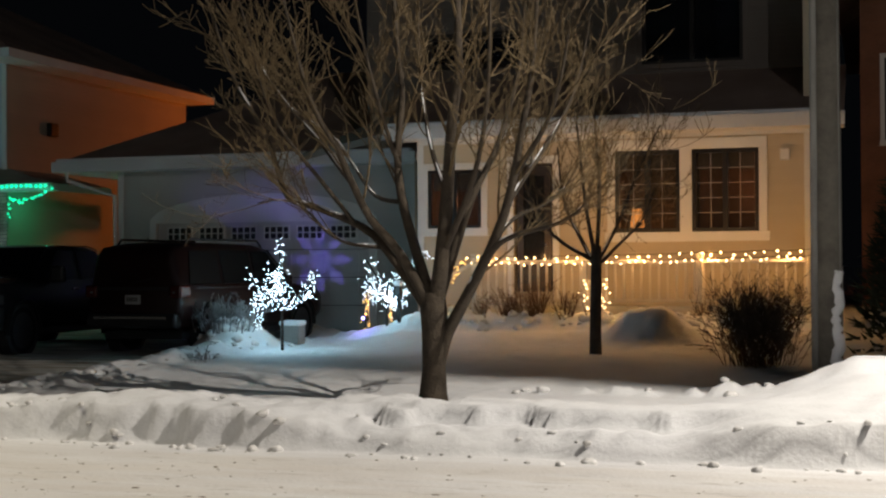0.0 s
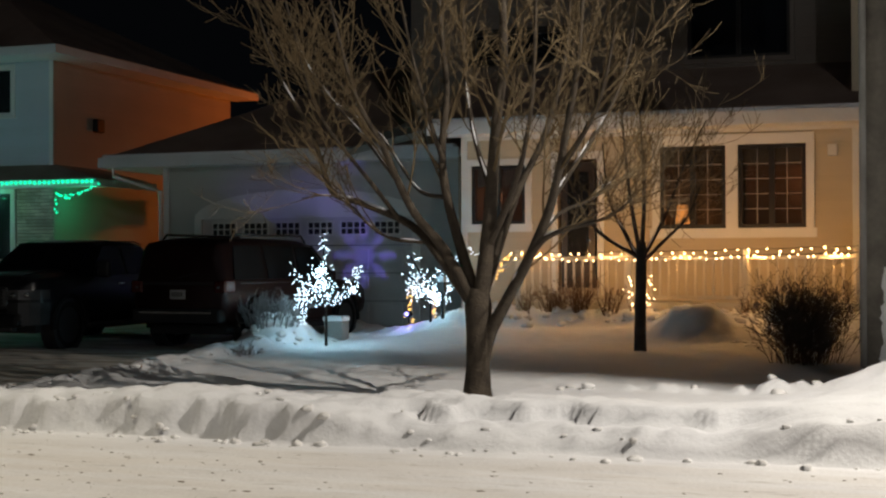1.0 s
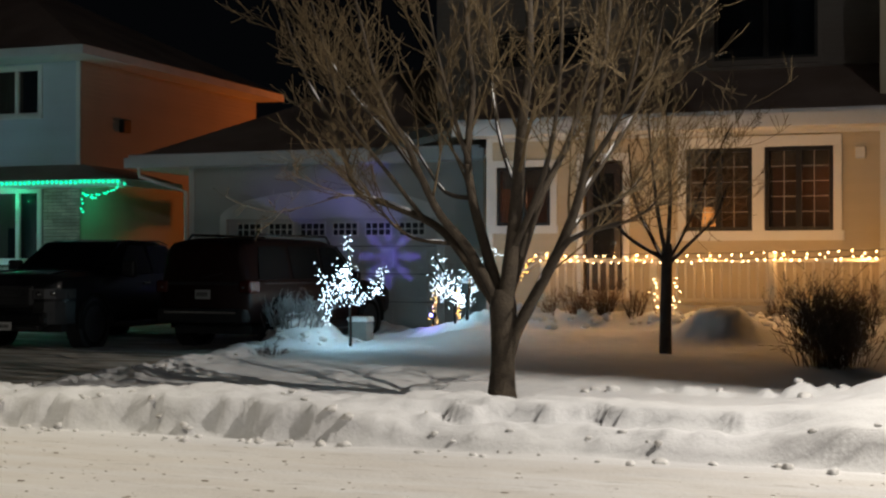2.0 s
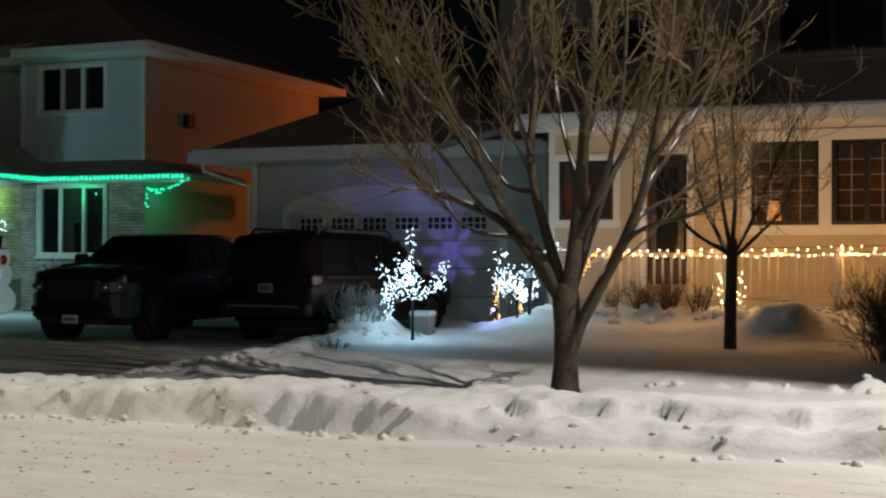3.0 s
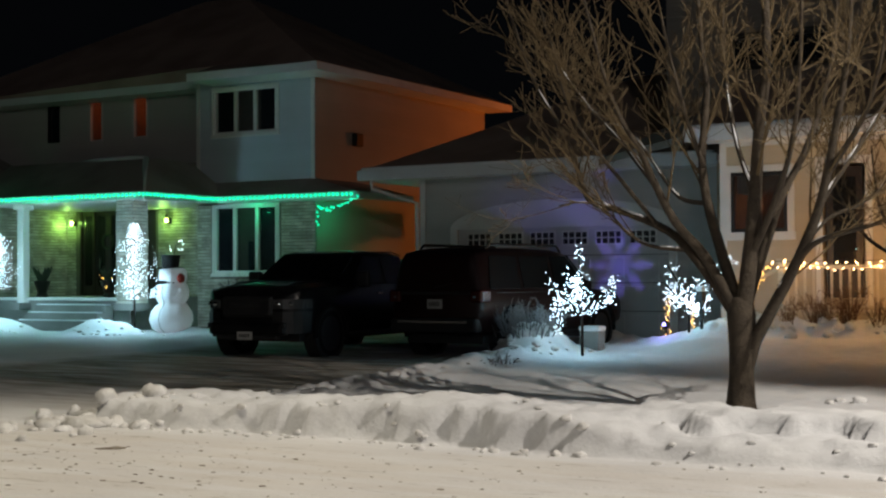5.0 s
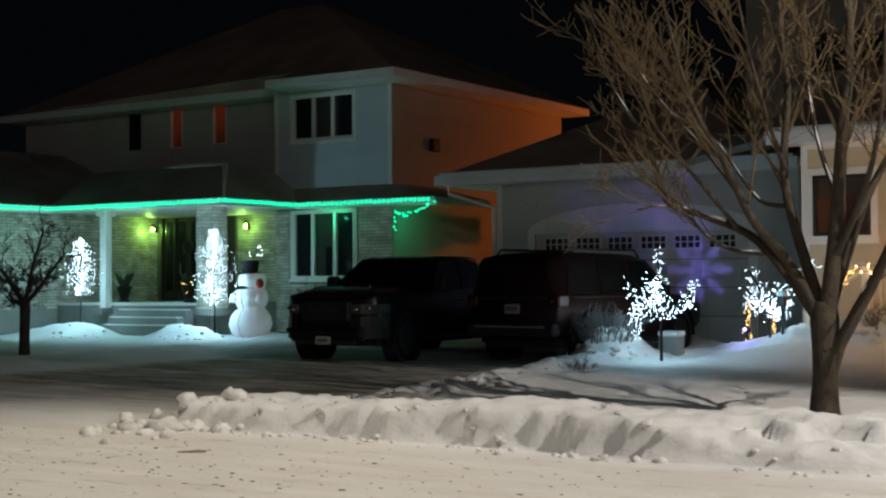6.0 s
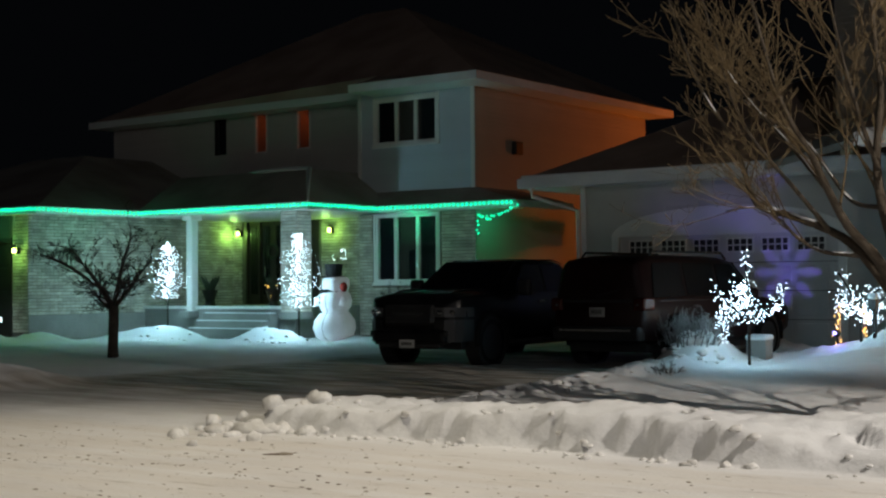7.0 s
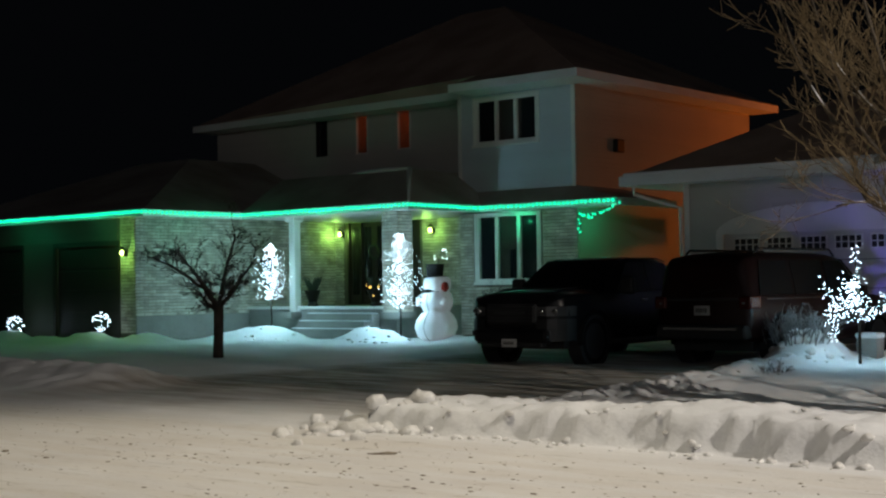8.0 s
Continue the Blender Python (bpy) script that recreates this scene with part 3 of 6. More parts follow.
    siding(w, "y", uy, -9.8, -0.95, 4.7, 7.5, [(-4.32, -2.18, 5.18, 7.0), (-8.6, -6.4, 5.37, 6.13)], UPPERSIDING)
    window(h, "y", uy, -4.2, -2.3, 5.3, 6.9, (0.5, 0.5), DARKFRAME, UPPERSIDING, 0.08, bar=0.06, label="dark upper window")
    window(h, "y", uy, -8.5, -6.5, 5.45, 6.05, (0.5, 0.5), DARKFRAME, DARKFRAME, 0.06, bar=0.06, label="dark upper window")
    part("wall", boxed(-9.8, -9.62, uy + 0.18, 36.8, 3.9, 7.6), SIDING, h)
    # roofs: lower slope, garage hip, upper hip
    ez, ey = 3.98, 23.66
    roof(h, [[(-8.5, ey, ez), (-0.45, ey, ez), (-0.45, uy, ez + 1.15), (-8.5, uy, ez + 1.15)]], SHINGLE, 0.12, "dark frosted lower roof slope")
    g0, gz = 26.6, 3.80
    roof(h, [[(-17.36, g0, gz), (-8.3, g0, gz), (-8.3, 32.0, gz + 2.5), (-12.6, 32.0, gz + 2.5)],
             [(-17.36, 37.4, gz), (-17.36, g0, gz), (-12.6, 32.0, gz + 2.5)],
             [(-8.3, 37.4, gz), (-17.36, 37.4, gz), (-12.6, 32.0, gz + 2.5), (-8.3, 32.0, gz + 2.5)]], SHINGLE, 0.12, "dark frosted garage hip roof")
    roof(h, [[(-10.4, 25.7, 7.6), (-0.4, 25.7, 7.6), (-3.5, 31.5, 9.8), (-8, 31.5, 9.8)], [(-0.4, 25.7, 7.6), (-0.4, 37.4, 7.6), (-3.5, 31.5, 9.8)],
             [(-0.4, 37.4, 7.6), (-10.4, 37.4, 7.6), (-8, 31.5, 9.8), (-3.5, 31.5, 9.8)], [(-10.4, 37.4, 7.6), (-10.4, 25.7, 7.6), (-8, 31.5, 9.8)]], SHINGLE, 0.12, "dark upper hip roof")
    # snow-laden edge where the two roofs meet
    roof(h, [[(-11.4, 26.55, 3.83), (-8.5, 24.2, 4.0), (-8.4, 26.3, 4.9), (-10.4, 28.0, 4.45)]], FROSTROOF, 0.14)
    for a in ((-8.52, -0.43, ey - 0.03, ey + 0.02, ez - 0.20, ez + 0.03), (-17.39, -8.9, g0 - 0.03, g0 + 0.02, gz - 0.20, gz + 0.03), (-17.39, -17.34, g0 + 0.02, 37.4, gz - 0.20, gz + 0.03)):
        part("fascia", boxed(*a, bevel=0.005), FASCIA, h, "frosted white fascia and gutter")
    for a in ((-8.5, -0.45, ey + 0.02, fy, ez - 0.19, ez - 0.16), (-17.34, -8.9, g0 + 0.02, gy, gz - 0.19, gz - 0.16), (-17.34, -16.1, gy, 37.0, gz - 0.19, gz - 0.16)):
        part("soffit", boxed(*a), TRIM, h)
    part("roof_snow", boxed(-8.45, -0.5, ey - 0.01, ey + 0.35, ez + 0.01, ez + 0.10, bevel=0.03), SNOW, h, "crust of snow on the eave")
    part("roof_snow", boxed(-17.3, -9.0, g0 - 0.01, g0 + 0.4, gz + 0.01, gz + 0.10, bevel=0.03), SNOW, h, "crust of snow on the eave")
    # downspout elbow from the eave to the corner
    part("downspout", tube(bmesh.new(), [(-17.1, g0 + 0.15, gz - 0.18), (-17.1, g0 + 0.15, gz - 0.38), (-16.2, gy - 0.02, gz - 0.72), (-16.16, gy - 0.02, 0.2)], [0.045] * 4, 8), TRIM, h, "white downspout")
    return h


def table_lamp():
    t = thing("table_lamp", (-4.13, 25.2, 1.55), "small table lamp with a glowing orange shade", "lamp")
    part("base", tube(bmesh.new(), [(-4.13, 25.2, 1.55), (-4.13, 25.2, 1.62), (-4.13, 25.2, 1.66), (-4.13, 25.2, 2.2)], [0.10, 0.09, 0.02, 0.02], 14), DARKFRAME, t)
    part("shade", tube(bmesh.new(), [(-4.13, 25.2, 2.16), (-4.13, 25.2, 2.50)], [0.13, 0.09], 18), LAMPSHADE, t, "glowing orange shade")
    part("stand", boxed(-4.35, -3.9, 25.05, 25.35, 1.51, 1.55), DARKFRAME, t)


def deck():
    d = thing("deck", (-3.7, 23.5, 0.3), "raised front deck with painted baluster railing", "deck")
    yf, x0, x1 = 22.62, -6.55, -0.9
    part("floor", boxed(x0, x1, yf, 24.36, 0.72, 0.80), WOODRAIL, d)
    part("skirt", boxed(x0 + 0.02, x1 - 0.02, yf + 0.04, yf + 0.07, 0.25, 0.72), WOODRAIL, d)
    part("rail", boxed(x0, x1, yf - 0.02, yf + 0.07, 1.50, 1.56, bevel=0.008), WOODRAIL, d)
    part("rail", boxed(x0, x1, yf, yf + 0.05, 0.86, 0.91), WOODRAIL, d)
    me = finish("baluster", boxed(-0.018, 0.018, -0.018, 0.018, 0.0, 0.59), WOODRAIL)
    for i, x in enumerate(np.arange(x0 + 0.14, x1 - 0.05, 0.145)):
        ob = new("baluster", me)
        ob.parent = d
        ob.matrix_parent_inverse = Matrix.Translation(d.location).inverted()
        ob.matrix_basis = pose(x, yf + 0.025, 0.91)
    for x in (x0 + 0.05, -4.6, -2.7, x1 - 0.05):
        p = part("post", boxed(x - 0.05, x + 0.05, yf - 0.03, yf + 0.08, 0.3, 1.64, bevel=0.006), WOODRAIL, d)
        part("cap", boxed(x - 0.065, x + 0.065, yf - 0.045, yf + 0.095, 1.64, 1.67, bevel=0.006), WOODRAIL, p)
    for k in range(3):
        part("step", boxed(x0 - 0.28 * (k + 1), x0 - 0.28 * k, yf + 0.1, 24.2, 0.25, 0.72 - 0.16 * (k + 1) + 0.06), WOODRAIL, d)
    part("rail", tube(bmesh.new(), [(x0, yf + 0.02, 1.52), (x0 - 0.85, yf + 0.02, 1.02)], [0.03, 0.03], 6), WOODRAIL, d, "sloping stair rail")
    part("post", boxed(x0 - 0.92, x0 - 0.84, yf - 0.02, yf + 0.06, 0.25, 1.08), WOODRAIL, d)


BULB = {}


def single_bulbs(t, points, r, material):
    key = (material.name, r)
    if key not in BULB:
        BULB[key] = finish("bulb", bulbs([(0, 0, 0)], r), material)
    for p in points:
        ob = new("bulb", BULB[key])
        ob.parent = t
        ob.matrix_parent_inverse = Matrix.Translation(t.location).inverted()
        ob.location = p


def string_of(name, pts, spacing, sag, r, bulb_mat, label, drop=(0.0, 0.06), seed=1, jitter=0.01):
    """A light string along a line: the wire and its bulbs."""
    rnd = random.Random(seed)
    s = thing(name, pts[0], label, "string lights")
    line, spots = [], []
    for a, b in zip(pts, pts[1:]):
        a, b = Vector(a), Vector(b)
        n = max(1, int((b - a).length / spacing))
        for i in range(n):
            p = a.lerp(b, i / n)
            p.z -= sag * abs(math.sin(i * 0.55))
            line.append(p)
            q = p + Vector((rnd.uniform(-jitter, jitter), rnd.uniform(-jitter, jitter) - 0.02, -rnd.uniform(*drop)))
            spots.append(q)
    line.append(Vector(pts[-1]))
    part("wire", tube(bmesh.new(), line, [0.006] * len(line), 4), WIRE, s)
    single_bulbs(s, spots, r, bulb_mat)
    return s


beige_house()
table_lamp()
deck()
string_of("string_lights", [(-6.6, 22.56, 1.63), (-3.7, 22.56, 1.65), (-0.95, 22.56, 1.71)], 0.165, 0.012, 0.0155, LED_WARM, "warm white bulbs draped along the deck railing", (0.0, 0.05), 3, 0.03)
string_of("string_lights", [(-6.52, 22.54, 1.53), (-3.7, 22.54, 1.55), (-0.95, 22.54, 1.61)], 0.13, 0.012, 0.0155, LED_WARM, "warm white bulbs looped below the deck railing top", (0.0, 0.05), 8, 0.03)
string_of("string_lights", [(-7.45, 22.56, 1.05), (-6.62, 22.56, 1.55)], 0.026, 0.01, 0.013, LED_AMBER, "amber bulbs along the sloping stair rail", (-0.06, 0.20), 4, 0.03)


# ---- the brick and siding house with green lights ----
def brick_house():
    h = thing("house", (-26, 28.9, 0.2), "two-storey pale brick and grey-sided house with hip roof", "house")
    by = 28.93
    # front bay: brick below, siding above
    holes = [(-23.43, -21.37, 1.51, 3.30)]
    w = wall(h, "y", by, -24.0, -20.18, 0.0, 3.45, holes, MORTAR, "pale brick lower wall")
    brick_jobs.append((w, "y", by, -22.3, -20.18, 0.1, 3.42, [(-23.55, -21.25, 1.40, 3.40)], True))
    brick_jobs.append((w, "y", by, -24.0, -22.3, 0.1, 3.42, [(-23.55, -21.25, 1.40, 3.40)], False))
    window(h, "y", by, -23.43, -21.37, 1.51, 3.30, (0.31, 0.38, 0.31), TRIM, TRIM, 0.07, bar=0.075, label="white three-light window with half-drawn blind")
    holes = [(-23.43, -21.37, 5.17, 6.37)]
    w = wall(h, "y", by, -24.0, -20.18, 3.45, 6.65, holes, LITSIDING, "pale lap-sided upper wall with cool light put into its colour")
    siding(w, "y", by, -23.9, -20.3, 3.95, 6.6, [(-23.54, -21.26, 5.05, 6.48)], LITSIDING)
    for a in (-24.02, -20.3):
        part("corner_board", boxed(a, a + 0.12, by - 0.03, by + 0.02, 3.9, 6.6), TRIM, h)
    window(h, "y", by, -23.43, -21.37, 5.17, 6.37, (0.333, 0.333, 0.334), TRIM, TRIM, 0.07, bar=0.07, label="white three-light upper window", blind=0.0)
    # side wall towards the neighbour
    w = wall(h, "x", -20.18, by + 0.0, 38.1, 0.0, 6.65, [], SIDEWALL, "lap-sided side wall under an orange lamp")
    siding(w, "x", -20.18, by + 0.02, 38.1, 0.3, 6.6, [], SIDEWALL, 0.125)
    part("vent_hood", boxed(-20.18, -20.02, 30.6, 30.95, 4.85, 5.2, bevel=0.03), DARKFRAME, h, "dark vent hood")
    # recessed entry wall and upper main wall
    ey = 29.83
    holes = [(-29.15, -27.55, 0.82, 3.45), (-26.95, -26.25, 0.82, 3.4), (-30.66, -30.10, 2.62, 3.36)]
    w = wall(h, "y", ey, -35.0, -24.0, 0.0, 3.55, holes, MORTAR, "pale brick entry wall")
    brick_jobs.append((w, "y", ey, -32.0, -24.0, 0.85, 3.45, [(-29.28, -27.42, 0, 3.5), (-27.05, -26.15, 0, 3.5), (-30.74, -30.02, 2.54, 3.44)], False))
    holes = [(-30.42, -29.93, 5.4, 6.6), (-28.74, -28.25, 5.36, 6.6), (-27.08, -26.56, 5.38, 6.6)]
    w = wall(h, "y", ey, -35.0, -24.0, 3.55, 6.7, holes, GREYSIDING, "grey-green upper wall in shade")
    siding(w, "y", ey, -35.0, -24.0, 4.2, 6.65, [(a - 0.07, b + 0.07, c - 0.07, d + 0.05) for a, b, c, d in holes], GREYSIDING, 0.125)
    for i, (a, b, c, d) in enumerate(holes):
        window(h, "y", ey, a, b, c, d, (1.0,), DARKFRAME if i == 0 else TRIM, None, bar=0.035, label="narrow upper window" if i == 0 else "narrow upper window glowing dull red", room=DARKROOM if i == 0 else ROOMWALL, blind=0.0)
    window(h, "y", ey, -30.66, -30.10, 2.62, 3.36, (1.0,), TRIM, TRIM, 0.05, bar=0.04, label="small white window beside the door")
    door = part("door", boxed(-29.1, -27.6, ey + 0.04, ey + 0.09, 0.84, 3.42), DOORWOOD, h, "dark double entrance door with glass lights")
    for a in (-28.95, -28.45, -27.95):
        part("glass_panel", boxed(a, a + 0.26, ey + 0.022, ey + 0.038, 1.2, 3.2), GLASS, door)
    part("handle", boxed(-28.38, -28.33, ey - 0.02, ey + 0.03, 1.7, 2.0, bevel=0.01), CHROME, door)
    for u in (-29.13, -28.62, -27.63):
        part("door_frame", boxed(u, u + 0.07, ey - 0.02, ey + 0.036, 0.9, 3.43), DOORWOOD, door)
    wreath = bmesh.new()
    tube(wreath, [(-28.05 + 0.2 * math.cos(q), ey + 0.0, 2.45 + 0.2 * math.sin(q)) for q in np.linspace(0, math.tau, 17)], [0.045] * 17, 6)
    part("wreath", wreath, EVERGREEN, door, "dark evergreen wreath")
    for u0, u1, z0, z1 in ((-22.75, -22.0, 5.26, 6.30), (-22.72, -22.08, 2.35, 3.22), (-22.72, -22.45, 1.6, 2.35)):
        fold = bmesh.new()
        for k in range(12):
            q = u0 + (u1 - u0) * k / 12
            box(fold, q, q + (u1 - u0) / 12, by + 0.13 + 0.012 * (k % 2), by + 0.15 + 0.012 * (k % 2), z0, z1)
        part("curtain", fold, CURTAIN, h, "pale curtain behind the middle light")
    part("door", boxed(-26.92, -26.28, ey + 0.04, ey + 0.09, 0.84, 3.38), DOORWOOD, h, "dark side light beside the entrance")
    part("wall", boxed(-24.0, -23.82, by + 0.18, ey, 0, 6.6), MORTAR, h)
    # garage wing
    gx, gy = -29.65, 22.45
    holes = [(-33.20, -30.42, 0.2, 2.62), (-37.8, -34.9, 0.2, 2.62)]
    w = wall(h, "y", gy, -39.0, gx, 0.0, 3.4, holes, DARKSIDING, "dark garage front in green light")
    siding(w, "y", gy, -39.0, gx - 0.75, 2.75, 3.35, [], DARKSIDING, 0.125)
    brick_jobs.append((w, "y", gy, gx - 0.62, gx, 0.3, 3.35, [], False))
    for a, b in ((-33.20, -30.42), (-37.8, -34.9)):
        g = part("garage_door", boxed(a, b, gy + 0.08, gy + 0.13, 0.2, 2.62), BROWNDOOR, h, "dark sectional garage door")
        for k in range(4):
            part("panel", boxed(a + 0.05, b - 0.05, gy + 0.055, gy + 0.082, 0.24 + k * 0.6, 0.76 + k * 0.6, bevel=0.01), BROWNDOOR, g)
        for u in (a - 0.12, b):
            part("casing", boxed(u, u + 0.12, gy - 0.03, gy + 0.03, 0.2, 2.74), BROWNDOOR, g)
        part("casing", boxed(a, b, gy - 0.03, gy + 0.03, 2.62, 2.74), BROWNDOOR, g)
    w = wall(h, "x", gx, gy + 0.18, ey, 0.0, 3.45, [], MORTAR, "pale brick side wall of the garage wing")
    brick_jobs.append((w, "x", gx, gy + 0.0, ey - 0.02, 0.75, 3.4, [], False))
    part("foundation", boxed(gx, gx + 0.03, gy, ey, 0.1, 0.74), CONCRETE, h)
    part("wall", boxed(-39.0, -38.82, gy + 0.18, 38.1, 0, 3.4), SIDEWALL, h)
    part("wall", boxed(-38.8, -20.2, 37.92, 38.1, 0, 6.6), SIDEWALL, h)
    part("wall", boxed(-35.0, -34.82, ey + 0.18, 37.9, 3.4, 6.6), SIDEWALL, h)
    # porch floor, steps and columns
    part("porch_floor", boxed(gx + 0.03, -24.0, 26.34, ey, 0.1, 0.90), CONCRETE, h, "raised concrete porch")
    for k in range(3):
        part("step", boxed(-27.0, -24.55, 26.3 - 0.3 * (k + 1), 26.3 - 0.3 * k, 0.1, 0.92 - 0.19 * (k + 1), bevel=0.012), CONCRETE, h)
        part("step_snow", boxed(-26.95, -24.6, 26.3 - 0.3 * (k + 1) + 0.02, 26.3 - 0.3 * k - 0.04, 0.92 - 0.19 * (k + 1), 0.945 - 0.19 * (k + 1), bevel=0.008), SNOW, h, "thin trodden snow on a step")
    part("porch_edge", boxed(gx + 0.03, -24.0, 26.26, 26.34, 0.84, 0.92, bevel=0.012), TRIM, h, "pale nosing along the porch")
    for cx in (-27.66, -23.87):
        if cx > -25:
            c = part("column", boxed(cx - 0.27, cx + 0.27, 25.98, 26.50, 0.6, 3.35), MORTAR, h, "square brick porch column")
            brick_jobs.append((c, "y", 25.98, cx - 0.27, cx + 0.27, 0.78, 3.33, [], False))
            brick_jobs.append((c, "x", cx + 0.27, 25.98, 26.50, 0.78, 3.33, [], False))
        else:
            c = part("column", boxed(cx - 0.11, cx + 0.11, 26.14, 26.38, 0.6, 3.35, bevel=0.02), TRIM, h, "slim pale porch column")
            part("capital", boxed(cx - 0.17, cx + 0.17, 26.06, 26.46, 3.22, 3.35, bevel=0.012), TRIM, c)
        part("base", boxed(cx - 0.31 if cx > -25 else cx - 0.18, cx + 0.31 if cx > -25 else cx + 0.18, 25.94, 26.54, 0.6, 0.78, bevel=0.015), CONCRETE, c)
    # lower eaves: bay skirt, porch and garage wing
    z = 3.49
    sk = [[(-23.9, 28.3, z), (-18.55, 28.3, z), (-20.1, by, z + 0.42), (-23.9, by, z + 0.42)], [(-18.55, 28.3, z), (-18.55, 31.0, z), (-20.15, 31.0, z + 0.42), (-20.15, by, z + 0.42)]]
    roof(h, sk, FROSTROOF, 0.10, "frosted skirt roof of the bay")
    pr = [[(-29.0, 25.5, z), (-22.8, 25.5, z), (-24.2, 27.1, z + 1.0), (-29.0, 27.1, z + 1.0)], [(-22.8, 25.5, z), (-22.8, 29.0, z), (-24.2, 29.0, z + 1.0), (-24.2, 27.1, z + 1.0)],
          [(-29.0, 27.1, z + 1.0), (-24.2, 27.1, z + 1.0), (-24.2, ey, z + 1.0), (-29.0, ey, z + 1.0)]]
    roof(h, pr, FROSTROOF, 0.12, "frosted porch roof")
    part("roof_snow", tube(bmesh.new(), [(-26.4 + 0.45 * k, 27.12, z + 0.99 + 0.02 * (k % 2)) for k in range(5)] + [(-24.2, 27.12, z + 0.98), (-23.5, 26.3, z + 0.50), (-22.85, 25.56, z + 0.03)], [0.02, 0.06, 0.09, 0.08, 0.09, 0.08, 0.05, 0.03], 8), SNOW, h, "snow crust along the hip of the porch roof", smooth=True)
    gr = [[(-39.6, 22.15, z), (-28.9, 22.15, z), (-33.2, 27.2, z + 1.9), (-35.6, 27.2, z + 1.9)], [(-28.9, 22.15, z), (-28.9, 31, z), (-33.2, 31, z + 1.9), (-33.2, 27.2, z + 1.9)],
          [(-39.6, 31, z), (-39.6, 22.15, z), (-35.6, 27.2, z + 1.9), (-35.6, 31, z + 1.9)], [(-35.6, 27.2, z + 1.9), (-33.2, 27.2, z + 1.9), (-33.2, 31, z + 1.9), (-35.6, 31, z + 1.9)]]
    roof(h, gr, FROSTROOF, 0.12, "frosted garage hip roof")
    for a in ((-22.8, -18.53, 28.27, 28.31), (-29.0, -22.78, 25.46, 25.5), (-39.6, -28.88, 22.11, 22.15), (-18.57, -18.53, 28.31, 31.0), (-28.92, -28.88, 22.15, 25.46), (-22.82, -22.78, 25.5, 28.27)):
        part("fascia", boxed(*a, z - 0.17, z + 0.01), FASCIA, h)
    for a in ((-23.9, -18.57, 28.31, by), (-28.92, -22.82, 25.5, ey), (-39.6, -28.92, 22.15, gy)):
        part("soffit", boxed(*a, z - 0.16, z - 0.13), TRIM, h)
    # upper hip roof
    z = 6.66
    rl, rr = (-27.9, 34.0, 10.05), (-26.3, 34.0, 10.05)
    a, b, c, d, e, f = (-19.35, 27.83, z), (-23.4, 27.83, z), (-23.4, 29.0, z), (-35.2, 29.0, z), (-35.2, 38.35, z), (-19.35, 38.35, z)
    bb = (-23.4, 29.0, 7.05)
    roof(h, [[b, a, rr, bb], [c, bb, rr, rl, d], [a, f, rr], [f, e, rl, rr], [e, d, rl]], SHINGLE, 0.10, "dark frosted hip roof")
    for q in ((-23.42, -19.33, 27.79, 27.84), (-35.2, -23.42, 28.96, 29.0), (-19.37, -19.33, 27.84, 38.35), (-23.44, -23.40, 27.84, 28.96)):
        part("fascia", boxed(*q, z - 0.19, z + 0.02), FASCIA, h, "frosted pale fascia")
    for q in ((-23.4, -19.37, 27.84, by), (-35.2, -23.4, 29.0, ey), (-20.18, -19.37, by, 38.33)):
        part("soffit", boxed(*q, z - 0.18, z - 0.15), TRIM, h)
    return h


def lantern(x, y, z, label):
    l = thing("wall_lantern", (x, y, z), label, "wall light", "wall lanterns")
    part("bracket", boxed(x - 0.05, x + 0.05, y + 0.02, y + 0.12, z - 0.08, z + 0.08), DARKFRAME, l)
    part("bulb", ball(bmesh.new(), (x, y - 0.02, z), 0.05, 2, 1.3), LED_LANTERN, l)
    part("cap", tube(bmesh.new(), [(x, y - 0.02, z + 0.10), (x, y - 0.02, z + 0.17)], [0.10, 0.02], 8), DARKFRAME, l)


brick_jobs = []
brick_house()
for lx, ly in ((-30.0, 22.3), (-29.32, 29.7), (-25.74, 29.7)):
    lantern(lx, ly, 2.40 if ly < 25 else 3.0, "glowing wall lantern on the brick wall")
ez = 3.44
string_of("string_lights", [(-39.0, 22.08, ez), (-28.86, 22.08, ez), (-28.86, 25.43, ez), (-22.76, 25.43, ez), (-22.76, 28.24, ez), (-18.50, 28.24, ez)], 0.13, 0.0, 0.050, LED_GREEN, "large green bulbs clipped along the eave", (0.0, 0.02), 5, 0.005)
string_of("string_lights", [(-18.52, 28.28, ez - 0.04), (-18.80, 28.32, ez - 0.16), (-19.25, 28.42, ez - 0.26), (-19.5, 28.52, ez - 0.33), (-20.0, 28.86, ez - 0.22), (-20.03, 28.86, ez - 0.45), (-20.05, 28.88, ez - 0.78)], 0.085, 0.02, 0.034, LED_GREEN, "green bulbs hanging down the corner of the side wall", (0.0, 0.07), 6, 0.05)


